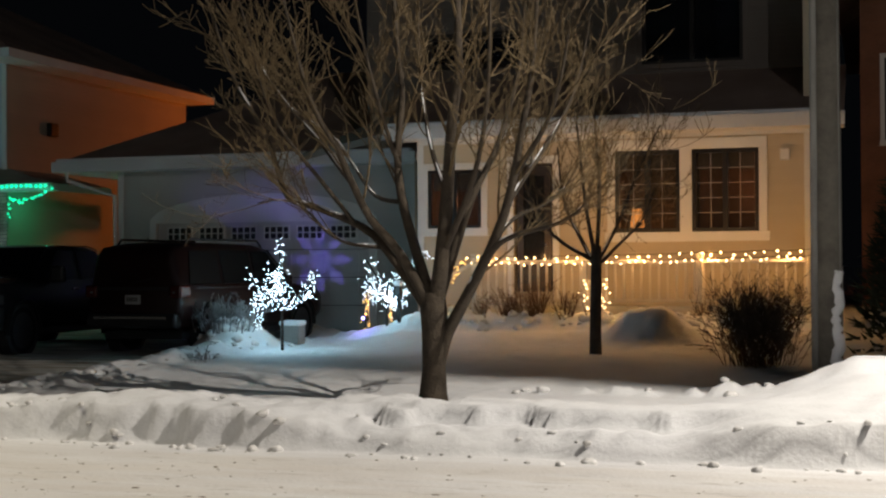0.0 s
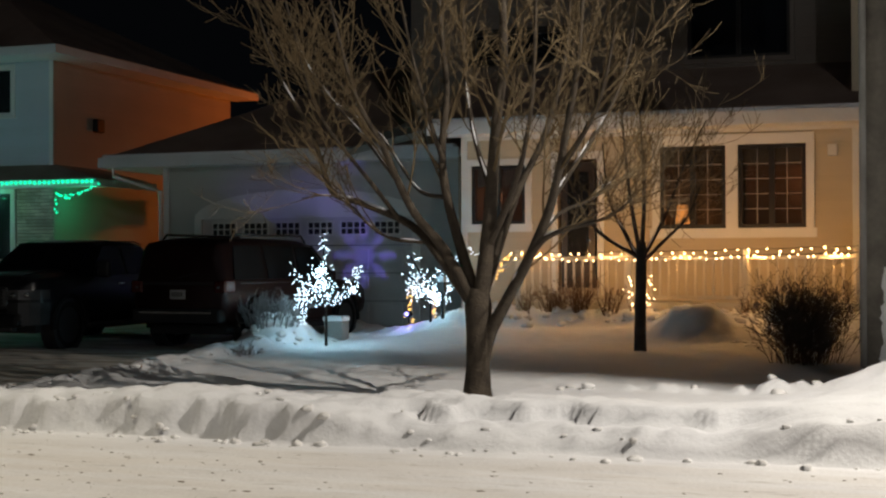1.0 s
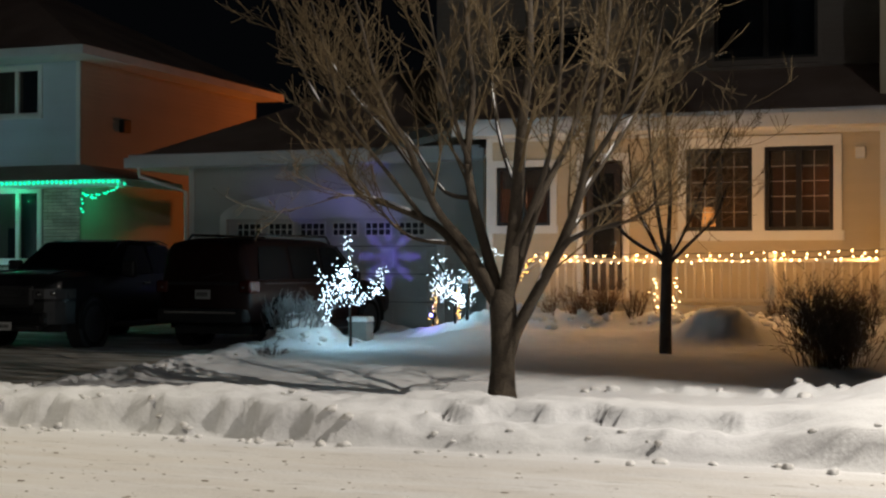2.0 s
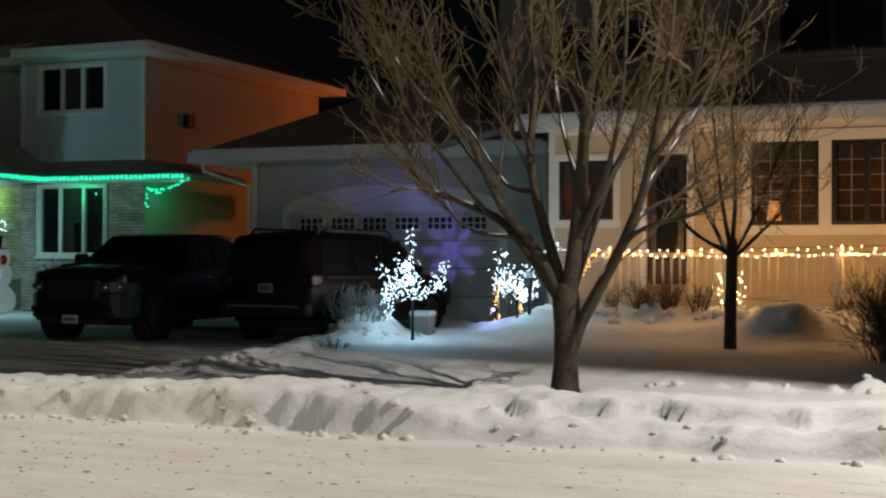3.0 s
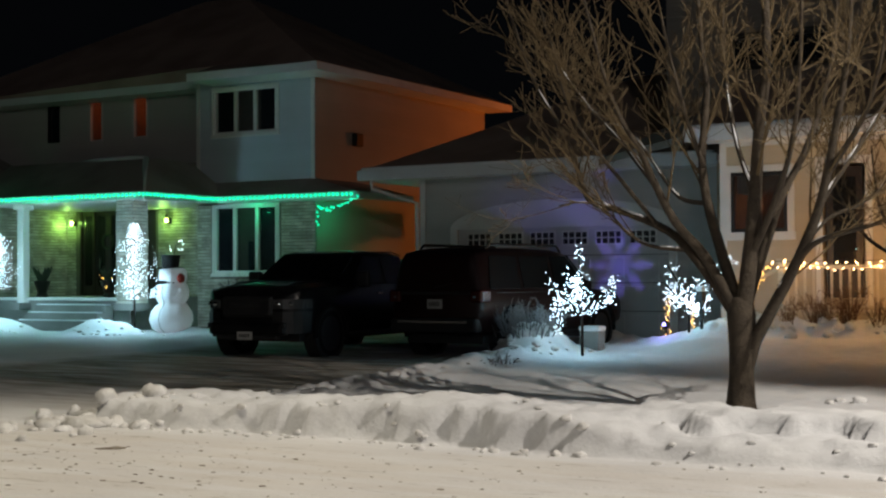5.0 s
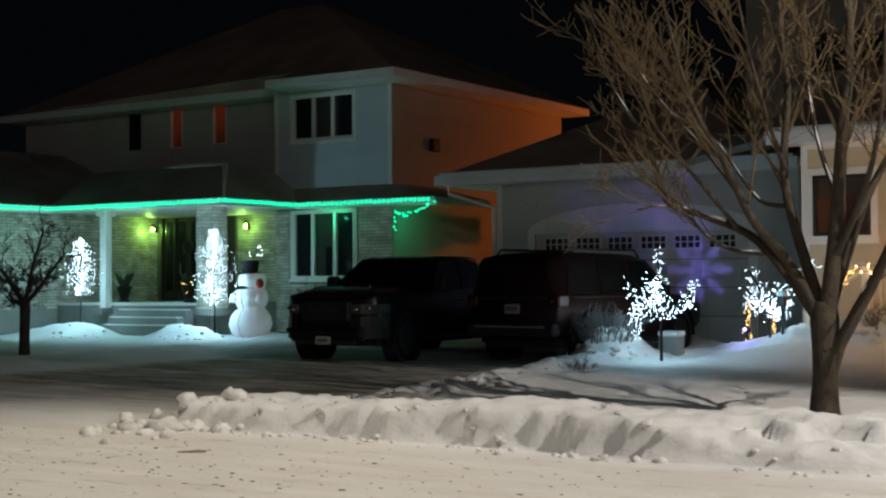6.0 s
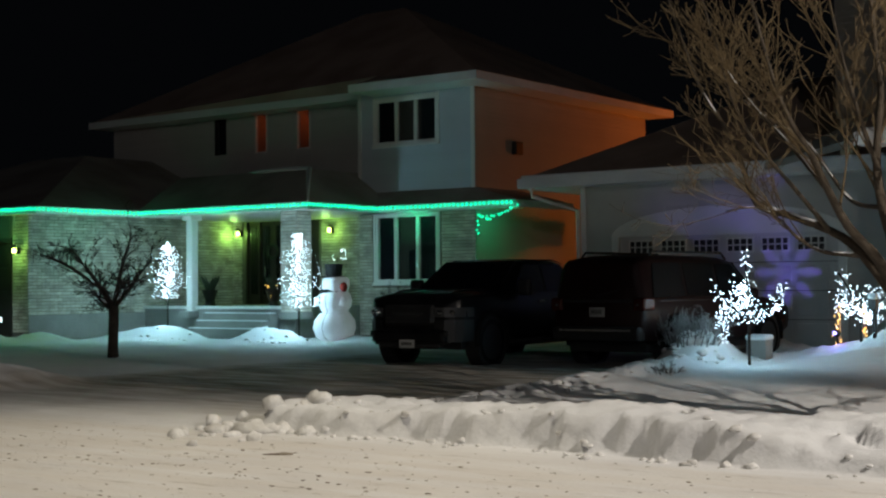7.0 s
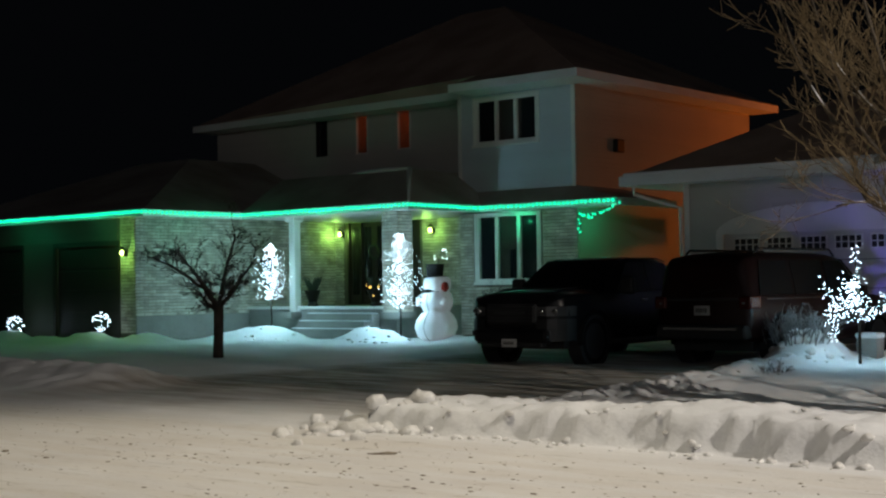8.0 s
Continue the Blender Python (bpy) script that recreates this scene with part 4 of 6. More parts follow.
# ---- trees and shrubs ----
def grow(bm, rnd, p, d, length, r, level, lift, kids, wob=0.09, sides=4, share=(0.18, 0.50)):
    """A bending twig that rises by lift, with children down to level 0."""
    pts, rad, n = [p.copy()], [r], 5
    q, v = p.copy(), d.normalized()
    for i in range(n):
        v = (v + Vector((rnd.gauss(0, wob), rnd.gauss(0, wob), lift / n + rnd.gauss(0, wob * 0.6)))).normalized()
        q = q + v * length / n
        pts.append(q.copy())
        rad.append(max(0.0030, r * (1 - 0.78 * (i + 1) / n)))
    tube(bm, pts, rad, sides, False)
    if level > 0:
        for _ in range(kids[-level]):
            i = rnd.randint(1, n - 1)
            base = pts[i].lerp(pts[i + 1], rnd.random())
            w = (pts[i + 1] - pts[i]).normalized()
            side = Vector((rnd.gauss(0, 1), rnd.gauss(0, 1), rnd.gauss(0.1, 0.6))).normalized()
            grow(bm, rnd, base, w + side * rnd.uniform(0.6, 1.3), length * rnd.uniform(*share), max(0.0032, r * 0.46), level - 1, lift, kids, wob, sides, share)


def limb_points(base, knots):
    """A smooth run through knots given from the foot of the tree."""
    k = [Vector(base) + Vector(q) for q in knots]
    out = []
    for i in range(len(k) - 1):
        p0, p1, p2, p3 = k[max(i - 1, 0)], k[i], k[i + 1], k[min(i + 2, len(k) - 1)]
        for s in range(4):
            t = s / 4
            out.append(0.5 * (2 * p1 + (p2 - p0) * t + (2 * p0 - 5 * p1 + 4 * p2 - p3) * t * t + (3 * p1 - p0 - 3 * p2 + p3) * t ** 3))
    return out + [k[-1]]


def bare_tree(place, trunk, limbs, label, bark, twig, seed, reach, kids, per_limb, lift, group="", wob=0.09, bare=0.28, share=(0.18, 0.50)):
    rnd = random.Random(seed)
    t = thing("tree", place, label, "tree", group)
    bm = bmesh.new()
    tr = limb_points(place, [q[:3] for q in trunk])
    rr = np.interp(np.linspace(0, 1, len(tr)), np.linspace(0, 1, len(trunk)), [q[3] for q in trunk])
    tube(bm, tr, list(rr), 14)
    body = part("trunk", bm, bark, t, smooth=True)
    crown = bmesh.new()
    for r0, r1, knots in limbs:
        pts = limb_points(place, knots)
        n = len(pts)
        rad = [r0 + (r1 - r0) * (i / (n - 1)) ** 0.8 for i in range(n)]
        lb = bmesh.new()
        tube(lb, pts, rad, 9)
        part("limb", lb, bark, t, smooth=True)
        for _ in range(per_limb):
            f = rnd.uniform(bare, 0.99) * (n - 2)
            i = int(f)
            p = pts[i].lerp(pts[i + 1], f - i)
            w = (pts[i + 1] - pts[i]).normalized()
            side = Vector((rnd.gauss(0, 1), rnd.gauss(0, 1), rnd.gauss(0.1, 0.4))).normalized()
            grow(crown, rnd, p, w * 1.0 + side * rnd.uniform(0.35, 0.80), reach * rnd.uniform(0.5, 1.2), max(0.008, rad[i] * 0.34), len(kids), lift, kids, wob, 4, share)
        # snow lies along the flatter stretches of a limb
        for k in range(1, n - 3, 3):
            d = pts[k + 2] - pts[k]
            if abs(d.z) < 0.86 * d.length and rnd.random() < 0.8:
                up = Vector((0, -0.5, 0.78))
                line = [pts[k + j] + up * rad[k + j] for j in range(3)]
                part("snow_patch", tube(bmesh.new(), line, [rad[k] * 0.2, rad[k + 1] * 0.5, rad[k + 2] * 0.2], 6), SNOW, t, "thin snow caught on a limb", smooth=True)
    part("crown", crown, twig, t, "dense bare twigs")
    return t


# the large bare tree by the street: limbs as (start radius, end radius, run from the foot)
bare_tree((-4.33, 13.5, 0.08), [(0, 0, -0.15, 0.19), (0.0, 0, 0.10, 0.142), (0.01, 0, 0.35, 0.122), (0.02, 0, 0.66, 0.132), (0.01, 0, 0.95, 0.140), (0.02, 0.0, 1.12, 0.10)], [
    (0.060, 0.012, [(-0.05, 0.00, 0.95), (-0.44, 0.05, 1.48), (-0.77, 0.10, 1.79), (-1.33, 0.20, 2.02), (-1.75, 0.30, 2.17), (-1.97, 0.40, 2.66), (-2.21, 0.50, 3.06), (-2.56, 0.60, 3.59), (-2.94, 0.70, 4.53)]),
    (0.062, 0.012, [(-0.04, -0.02, 1.0), (-0.33, -0.10, 1.54), (-0.58, -0.25, 1.88), (-0.74, -0.40, 2.28), (-0.83, -0.50, 2.56), (-1.00, -0.60, 2.89), (-1.12, -0.75, 3.33), (-1.28, -0.90, 4.16)]),
    (0.068, 0.020, [(-0.01, 0.02, 1.0), (-0.21, 0.08, 1.57), (-0.38, 0.15, 2.10), (-0.46, 0.25, 2.58), (-0.44, 0.35, 3.21), (-0.51, 0.40, 3.75), (-0.58, 0.45, 4.49)]),
    (0.030, 0.010, [(-0.43, 0.20, 2.45), (-0.47, -0.10, 2.84), (-0.51, -0.25, 3.14), (-0.57, -0.40, 3.55), (-0.65, -0.55, 4.18)]),
    (0.092, 0.035, [(0.03, 0.00, 0.95), (0.14, -0.06, 1.65), (0.21, -0.12, 2.27), (0.27, -0.18, 2.83), (0.35, -0.20, 3.39), (0.35, -0.25, 4.28)]),
    (0.060, 0.012, [(0.06, 0.02, 1.05), (0.24, 0.15, 1.71), (0.36, 0.30, 2.15), (0.56, 0.50, 2.65), (0.68, 0.70, 3.20), (0.75, 0.85, 3.75), (0.75, 1.00, 4.49)]),
    (0.084, 0.022, [(0.03, 0.00, 0.30), (0.13, 0.00, 0.66), (0.26, 0.00, 0.90), (0.50, -0.05, 1.31), (0.73, -0.12, 1.73), (0.91, -0.25, 2.19), (1.06, -0.40, 2.75), (1.18, -0.50, 3.27), (1.27, -0.60, 4.08)]),
    (0.040, 0.008, [(0.52, -0.06, 1.36), (0.75, -0.15, 1.62), (1.07, -0.30, 1.73), (1.38, -0.45, 1.79), (1.62, -0.55, 1.90), (1.79, -0.65, 2.07)]),
    (0.026, 0.007, [(0.68, -0.10, 1.65), (0.86, 0.10, 1.89), (1.10, 0.30, 2.02), (1.30, 0.45, 2.21), (1.44, 0.60, 2.51)]),
    (0.038, 0.009, [(0.58, -0.06, 1.48), (0.75, 0.20, 2.02), (1.01, 0.40, 2.50), (1.24, 0.60, 2.94), (1.39, 0.75, 3.40), (1.49, 0.90, 4.06)]),
    (0.028, 0.008, [(-0.87, 0.12, 1.82), (-1.19, -0.10, 2.30), (-1.36, -0.30, 2.58), (-1.50, -0.50, 2.87), (-1.60, -0.65, 3.20), (-1.69, -0.80, 3.76)]),
    (0.028, 0.008, [(-0.38, 0.15, 2.07), (-0.80, 0.50, 2.16), (-1.13, 0.70, 2.51), (-1.45, 0.90, 2.86), (-1.97, 1.10, 3.17), (-2.50, 1.30, 3.55)]),
    (0.026, 0.006, [(-0.58, 0.06, 1.60), (-0.87, -0.15, 1.64), (-1.07, -0.30, 1.78), (-1.20, -0.45, 1.97), (-1.40, -0.55, 2.08), (-1.64, -0.70, 2.05)]),
    (0.040, 0.010, [(0.14, -0.05, 1.55), (0.46, -0.40, 2.00), (0.71, -0.75, 2.43), (0.86, -1.00, 2.88), (0.95, -1.20, 3.42), (0.99, -1.30, 4.02)]),
    (0.036, 0.010, [(0.20, -0.10, 2.10), (-0.09, 0.30, 2.60), (-0.32, 0.70, 3.18), (-0.47, 1.00, 3.84), (-0.52, 1.20, 4.63)]),
    (0.030, 0.009, [(-0.72, -0.38, 2.22), (-1.21, -0.10, 2.72), (-1.73, 0.20, 3.19), (-2.16, 0.40, 3.73), (-2.50, 0.60, 4.54)]),
    (0.034, 0.010, [(0.94, -0.25, 2.30), (1.34, -0.60, 2.75), (1.56, -0.90, 3.17), (1.70, -1.10, 3.70)]),
], "large bare multi-stemmed tree in the snow bank by the street", BARK, TWIG, 11, 1.15, (5, 4), 10, 0.34, wob=0.085, bare=0.30, share=(0.22, 0.55))

# the smaller tree on the lawn
bare_tree((-3.92, 20.06, 0.16), [(0, 0, -0.15, 0.10), (0, 0, 0.4, 0.085), (0.02, 0, 1.35, 0.08), (0.02, 0, 1.6, 0.07)], [
    (0.040, 0.009, [(0.0, 0, 1.3), (-0.25, 0.1, 1.75), (-0.5, 0.2, 2.25), (-0.62, 0.3, 3.1)]),
    (0.040, 0.009, [(0.02, 0, 1.35), (-0.08, -0.2, 2.1), (-0.15, -0.3, 2.9), (-0.2, -0.4, 3.7)]),
    (0.040, 0.009, [(0.02, 0, 1.4), (0.05, 0.1, 2.3), (0.0, 0.15, 3.2), (-0.05, 0.2, 4.0)]),
    (0.034, 0.009, [(0.03, 0, 1.35), (0.32, 0.2, 1.95), (0.58, 0.4, 2.7), (0.9, 0.5, 3.4)]),
    (0.034, 0.009, [(0.03, 0, 1.3), (0.40, -0.2, 1.62), (0.75, -0.35, 1.95), (0.95, -0.4, 2.4)]),
    (0.035, 0.010, [(-0.05, 0, 1.4), (-0.55, -0.3, 1.75), (-0.85, -0.5, 2.3), (-0.95, -0.6, 2.9)]),
], "slender bare ornamental tree on the snowy lawn", DARKBARK, TWIG, 23, 0.95, (4, 5), 14, 0.45)

# the spreading tree before the brick house
bare_tree((-21.5, 18.3, 0.10), [(0, 0, -0.15, 0.12), (0, 0, 0.3, 0.095), (0.02, 0, 0.9, 0.10), (-0.04, 0, 1.05, 0.09)], [
    (0.07, 0.010, [(0, 0, 0.9), (-0.30, -0.1, 1.15), (-0.62, 0.3, 1.30), (-1.3, 0.6, 1.38)]),
    (0.07, 0.010, [(0, 0, 0.95), (-0.2, -0.2, 1.4), (-0.35, -0.4, 1.75), (-0.7, -0.5, 2.15)]),
    (0.055, 0.010, [(0.02, 0, 0.95), (-0.05, 0.2, 1.5), (0.0, 0.3, 1.95), (0.1, 0.4, 2.4)]),
    (0.06, 0.010, [(0.02, 0, 0.95), (0.30, 0.1, 1.25), (0.50, 0.3, 1.65), (0.75, 0.4, 1.95)]),
    (0.05, 0.010, [(0.0, 0, 0.9), (-0.4, 0.25, 1.0), (-0.85, 0.5, 0.95), (-1.25, 0.6, 1.05)]),
    (0.045, 0.010, [(0.02, 0, 1.0), (0.45, -0.3, 1.15), (0.8, -0.5, 1.3), (1.0, -0.6, 1.4)]),
    (0.045, 0.010, [(-0.1, 0, 1.2), (-0.6, -0.4, 1.65), (-1.0, -0.6, 1.9), (-1.35, -0.7, 2.0)]),
], "dark spreading bare tree with crooked limbs", DARKBARK, DARKBARK, 37, 0.55, (6, 6), 18, 0.05, "", 0.24)


def shrub(place, stems, high, spread, label, material, seed, kids=(3, 3), foot=0.12, thick=0.010):
    rnd = random.Random(seed)
    s = thing("shrub", place, label, "shrub", "bare shrubs")
    for k in range(stems):
        bm = bmesh.new()
        a = rnd.uniform(0, math.tau)
        d = Vector((math.cos(a) * spread, math.sin(a) * spread, 1)) * 1.0
        p = Vector(place) + Vector((math.cos(a) * foot, math.sin(a) * foot, -0.08)) * rnd.random()
        grow(bm, rnd, p, Vector((d.x * rnd.random(), d.y * rnd.random(), 1)), high * rnd.uniform(0.7, 1.1), thick, len(kids), 0.1, kids)
        part("stem", bm, material, s)


shrub((-1.40, 18.2, 0.15), 190, 0.92, 0.50, "dense dark bare shrub beside the pole", mat("brown_twig", (0.085, 0.060, 0.040), 0.9, 0, 0.4, 30, 0.3), 41, (5, 4), 0.45, 0.0065)
DUSTTWIG = mat("snow_dusted_twig", (0.26, 0.25, 0.25), 0.9, 0, 0.6, 25, 0.3)
DRYTWIG = mat("dry_brown_twig", (0.17, 0.10, 0.05), 0.9, 0, 0.3, 30, 0.2)
for i, (sx, n, hh) in enumerate(((-6.3, 14, 0.36), (-5.8, 38, 0.56), (-5.35, 36, 0.58), (-4.85, 22, 0.36), (-4.4, 10, 0.24), (-2.6, 14, 0.26), (-2.1, 12, 0.24), (-1.6, 10, 0.22))):
    shrub((sx, 22.33 - 0.06 * (i % 2), height(sx, 22.3) - 0.03), n, hh, 0.55, "dry brown twiggy shrub in front of the deck", DRYTWIG, 50 + i)
shrub((-9.11, 17.66, height(-9.11, 17.66)), 26, 0.17, 0.9, "small frosted twigs poking through the drive edge", DUSTTWIG, 61, (3, 3), 0.25)
shrub((-9.95, 20.1, height(-9.95, 20.1) - 0.12), 90, 0.42, 0.6, "snow-dusted bare shrub beside the drive", DUSTTWIG, 63, (4, 4), 0.50)
shrub((-21.6, 27.4, height(-21.6, 27.4)), 60, 1.15, 0.4, "dark bare shrub beside the bay window", DARKBARK, 64)


def cedar(place, high, r, seed, label):
    rnd = random.Random(seed)
    t = thing("cedar", place, label, "evergreen")
    part("trunk", tube(bmesh.new(), [place, (place[0], place[1], place[2] + high * 0.9)], [0.08, 0.02], 8), DARKBARK, t)
    bm = bmesh.new()
    for _ in range(1500):
        z = rnd.random() ** 0.8
        a, q = rnd.uniform(0, math.tau), r * (1 - 0.75 * z) * rnd.uniform(0.5, 1.05)
        c = Vector(place) + Vector((math.cos(a) * q, math.sin(a) * q, z * high))
        d = Vector((math.cos(a) * 0.6, math.sin(a) * 0.6, rnd.uniform(-0.2, 0.9))).normalized() * rnd.uniform(0.12, 0.28)
        s = d.orthogonal().normalized() * 0.035
        bm.faces.new([bm.verts.new(v) for v in (c - s, c + s, c + d)])
        s = d.cross(s).normalized() * 0.035
        bm.faces.new([bm.verts.new(v) for v in (c - s, c + s, c + d)])
    part("foliage", bm, EVERGREEN, t)


cedar((0.55, 21.0, 0.15), 2.6, 0.95, 71, "dark cedar hedge plant with a dab of snow")
cedar((1.5, 20.2, 0.15), 2.9, 1.0, 72, "dark cedar hedge plant beside the neighbouring house")


# ---- utility pole ----
def utility_pole():
    x, y = -0.49, 16.0
    p = thing("utility_pole", (x, y, 0.1), "weathered wooden utility pole with conduit, snow stuck to one side", "pole")
    part("pole", tube(bmesh.new(), [(x, y, -0.2), (x, y, 3), (x, y, 9.5)], [0.165, 0.155, 0.125], 20), POLEWOOD, p, smooth=True)
    part("conduit", tube(bmesh.new(), [(x - 0.14, y - 0.10, 0.3), (x - 0.135, y - 0.10, 9.0)], [0.04, 0.04], 10), CONCRETE, p, "grey conduit", smooth=True)
    rnd = random.Random(4)
    line = [(x + 0.10 + rnd.uniform(-0.04, 0.03), y - 0.10, 0.25 + k * 0.05) for k in range(24)]
    bm = tube(bmesh.new(), line, [0.05 + 0.045 * abs(math.sin(k * 1.7)) * (1 - k / 30) for k in range(24)], 9)
    part("snow_crust", bm, SNOW, p, "snow plastered up one side", smooth=True)
    part("wire", tube(bmesh.new(), [(x + 0.135, y - 0.08, 0.4), (x + 0.115, y - 0.07, 9.0)], [0.012, 0.012], 6), CONCRETE, p, "pale ground wire")
    part("crossarm", boxed(x - 1.1, x + 1.1, y - 0.18, y - 0.06, 9.0, 9.12), POLEWOOD, p)


utility_pole()


# ---- unseen lamp that lights the street; a house-side plate is added to darken lawns ----
def street_lamp():
    x, y, z = 3.2, 11.3, 7.7
    s = thing("street_lamp", (x, 16.2, 0.1), "unseen grey steel street lamp over the street with an added light-blocking plate", "street lamp")
    part("pole", tube(bmesh.new(), [(x, 16.2, -0.2), (x, 16.2, 7.4)], [0.10, 0.07], 14), RIM, s)
    part("arm", tube(bmesh.new(), [(x, 16.2, 7.3), (x, 15.2, 7.95), (x, 11.5, 7.98)], [0.045, 0.04, 0.035], 8), RIM, s)
    h = part("head", boxed(x - 1.7, x + 0.6, y - 0.3, y + 1.0, z + 0.06, z + 0.24, bevel=0.04), RIM, s)
    # added plate: its lower edge sets where the lamp's light ends on the lawn
    sh = bmesh.new()
    a, b = Vector((x + 0.45, y + 0.075, 6.88)), Vector((x - 1.70, y + 0.75, 6.88))
    quad = [a, b, Vector((b.x, b.y, z + 0.1)), Vector((a.x, a.y, z + 0.1))]
    f = [sh.verts.new(q) for q in quad] + [sh.verts.new(q + Vector((0.005, 0.02, 0))) for q in quad]
    for i in ((0, 1, 2, 3), (7, 6, 5, 4), (0, 4, 5, 1), (1, 5, 6, 2), (2, 6, 7, 3), (3, 7, 4, 0)):
        sh.faces.new([f[k] for k in i])
    part("cutoff_plate", sh, RIM, h, "unseen plate added on the house side to block light")


street_lamp()


# ---- neighbouring brown house ----
def brown_house():
    h = thing("house", (3, 26.2, 0), "brown-red clad house in darkness behind the pole", "house")
    w = wall(h, "y", 26.2, -0.2, 9.0, 0.0, 6.4, [(0.22, 1.6, 3.7, 5.2)], REDBRICK)
    siding(w, "y", 26.2, -0.1, 9.0, 0.3, 6.3, [(0.1, 1.72, 3.58, 5.32)], REDBRICK, 0.15)
    window(h, "y", 26.2, 0.22, 1.6, 3.7, 5.2, (0.5, 0.5), DARKFRAME, TRIM, 0.08, bar=0.05, label="dark window with pale casing")
    for a in ((-0.2, -0.02, 26.38, 36, 0, 6.4), (8.82, 9.0, 26.38, 36, 0, 6.4), (-0.02, 8.82, 35.8, 36, 0, 6.4)):
        part("wall", boxed(*a), REDBRICK, h)
    roof(h, [[(-0.6, 25.6, 6.4), (9.5, 25.6, 6.4), (6.5, 31, 8.8), (2.5, 31, 8.8)], [(9.5, 25.6, 6.4), (9.5, 36.5, 6.4), (6.5, 31, 8.8)], [(9.5, 36.5, 6.4), (-0.6, 36.5, 6.4), (2.5, 31, 8.8), (6.5, 31, 8.8)], [(-0.6, 36.5, 6.4), (-0.6, 25.6, 6.4), (2.5, 31, 8.8)]], SHINGLE, 0.12)


brown_house()


# ---- vehicles ----
def loft(bm, sections):
    rings = []
    for y, zb, w, belt, wr, top in sections:
        half = [(0, zb), (w * 0.86, zb), (w * 0.97, zb + 0.10), (w, (zb + belt) * 0.5), (w * 0.985, belt), (w * 0.955, belt + 0.03), (wr, max(belt + 0.035, top - 0.09)), (wr * 0.90, max(belt + 0.04, top - 0.02)), (wr * 0.55, max(belt + 0.045, top + 0.01)), (0, max(belt + 0.05, top + 0.02))]
        ring = half + [(-x, z) for x, z in half[-2:0:-1]]
        rings.append([bm.verts.new((x, y, z)) for x, z in ring])
    n = len(rings[0])
    for a, b in zip(rings, rings[1:]):
        for k in range(n):
            bm.faces.new((a[k], a[(k + 1) % n], b[(k + 1) % n], b[k]))
    bm.faces.new(rings[0])
    bm.faces.new(rings[-1][::-1])
    bmesh.ops.recalc_face_normals(bm, faces=bm.faces)
    return bm


def quad_slab(bm, pts, push):
    """A thin pane over four corners, pushed outwards."""
    v = [Vector(p) for p in pts]
    nrm = (v[1] - v[0]).cross(v[3] - v[0]).normalized()
    if nrm.x * v[0].x < 0 and abs(nrm.x) > 0.2:
        nrm = -nrm
    a = [bm.verts.new(p + nrm * push) for p in v]
    b = [bm.verts.new(p - nrm * 0.02) for p in v]
    bm.faces.new(a)
    bm.faces.new(b[::-1])
    for i in range(4):
        bm.faces.new((a[i], b[i], b[(i + 1) % 4], a[(i + 1) % 4]))
    return bm


CARRIM = mat("dark_alloy", (0.02, 0.02, 0.022), 0.5, 0.6, 0.2, 30, 0.05)


def wheel(car, x, y, r):
    s = 1 if x > 0 else -1
    bm = bmesh.new()
    prof = [(0.55 * r, -0.12), (0.92 * r, -0.13), (r, -0.10), (r, 0.10), (0.92 * r, 0.13), (0.55 * r, 0.12)]
    n = 28
    rings = [[bm.verts.new((x + q, y + a * math.cos(k * math.tau / n), r + a * math.sin(k * math.tau / n))) for k in range(n)] for a, q in prof]
    for r0, r1 in zip(rings, rings[1:] + rings[:1]):
        for k in range(n):
            bm.faces.new((r0[k], r0[(k + 1) % n], r1[(k + 1) % n], r1[k]))
    w = part("wheel", bm, TYRE, car)
    rim = bmesh.new()
    tube(rim, [(x - 0.05 * s, y, r), (x + 0.06 * s, y, r)], [0.56 * r, 0.56 * r], 24)
    for k in range(6):
        a = k * math.tau / 6
        c, q = math.cos(a), math.sin(a)
        tube(rim, [(x + 0.09 * s, y + 0.08 * c, r + 0.08 * q), (x + 0.075 * s, y + 0.53 * r * c, r + 0.53 * r * q)], [0.04, 0.03], 6)
    tube(rim, [(x + 0.06 * s, y, r), (x + 0.11 * s, y, r)], [0.09, 0.07], 12)
    part("rim", rim, CARRIM, w, "dark alloy rim")
    arch = bmesh.new()
    xa = s * (abs(x) + 0.135)
    pts = [(xa, y + (r + 0.08) * math.cos(a), r + (r + 0.08) * math.sin(a)) for a in np.linspace(-0.12, math.pi + 0.12, 18)]
    tube(arch, pts, [0.045] * len(pts), 6)
    part("wheel_arch", arch, TYRE, car)
    well = tube(bmesh.new(), [(x - 0.12 * s, y, r + 0.02), (x + 0.125 * s, y, r + 0.02)], [r + 0.075, r + 0.075], 24)
    part("wheel_well", well, PLASTIC, car)


def side_glass(car, runs, w, wr):
    for y0, y1, y2, y3, belt, top in runs:
        for s in (1, -1):
            part("side_window", quad_slab(bmesh.new(), [(s * (w * 0.955 + 0.004), y0, belt + 0.05), (s * (w * 0.955 + 0.004), y1, belt + 0.05), (s * (wr + 0.012), y2, top - 0.12), (s * (wr + 0.012), y3, top - 0.12)], 0.008), CARGLASS, car)


def bars_plate(car, x0, x1, y, z0, z1, front=True):
    p = part("number_plate", boxed(x0, x1, y - 0.012, y, z0, z1, bevel=0.004), PLATE, car, "pale number plate")
    for k in range(5):
        u = x0 + 0.04 + k * (x1 - x0 - 0.08) / 5
        part("bar", boxed(u, u + 0.028, y - 0.015, y - 0.0125, z0 + 0.045, z1 - 0.04), DARKFRAME, p)


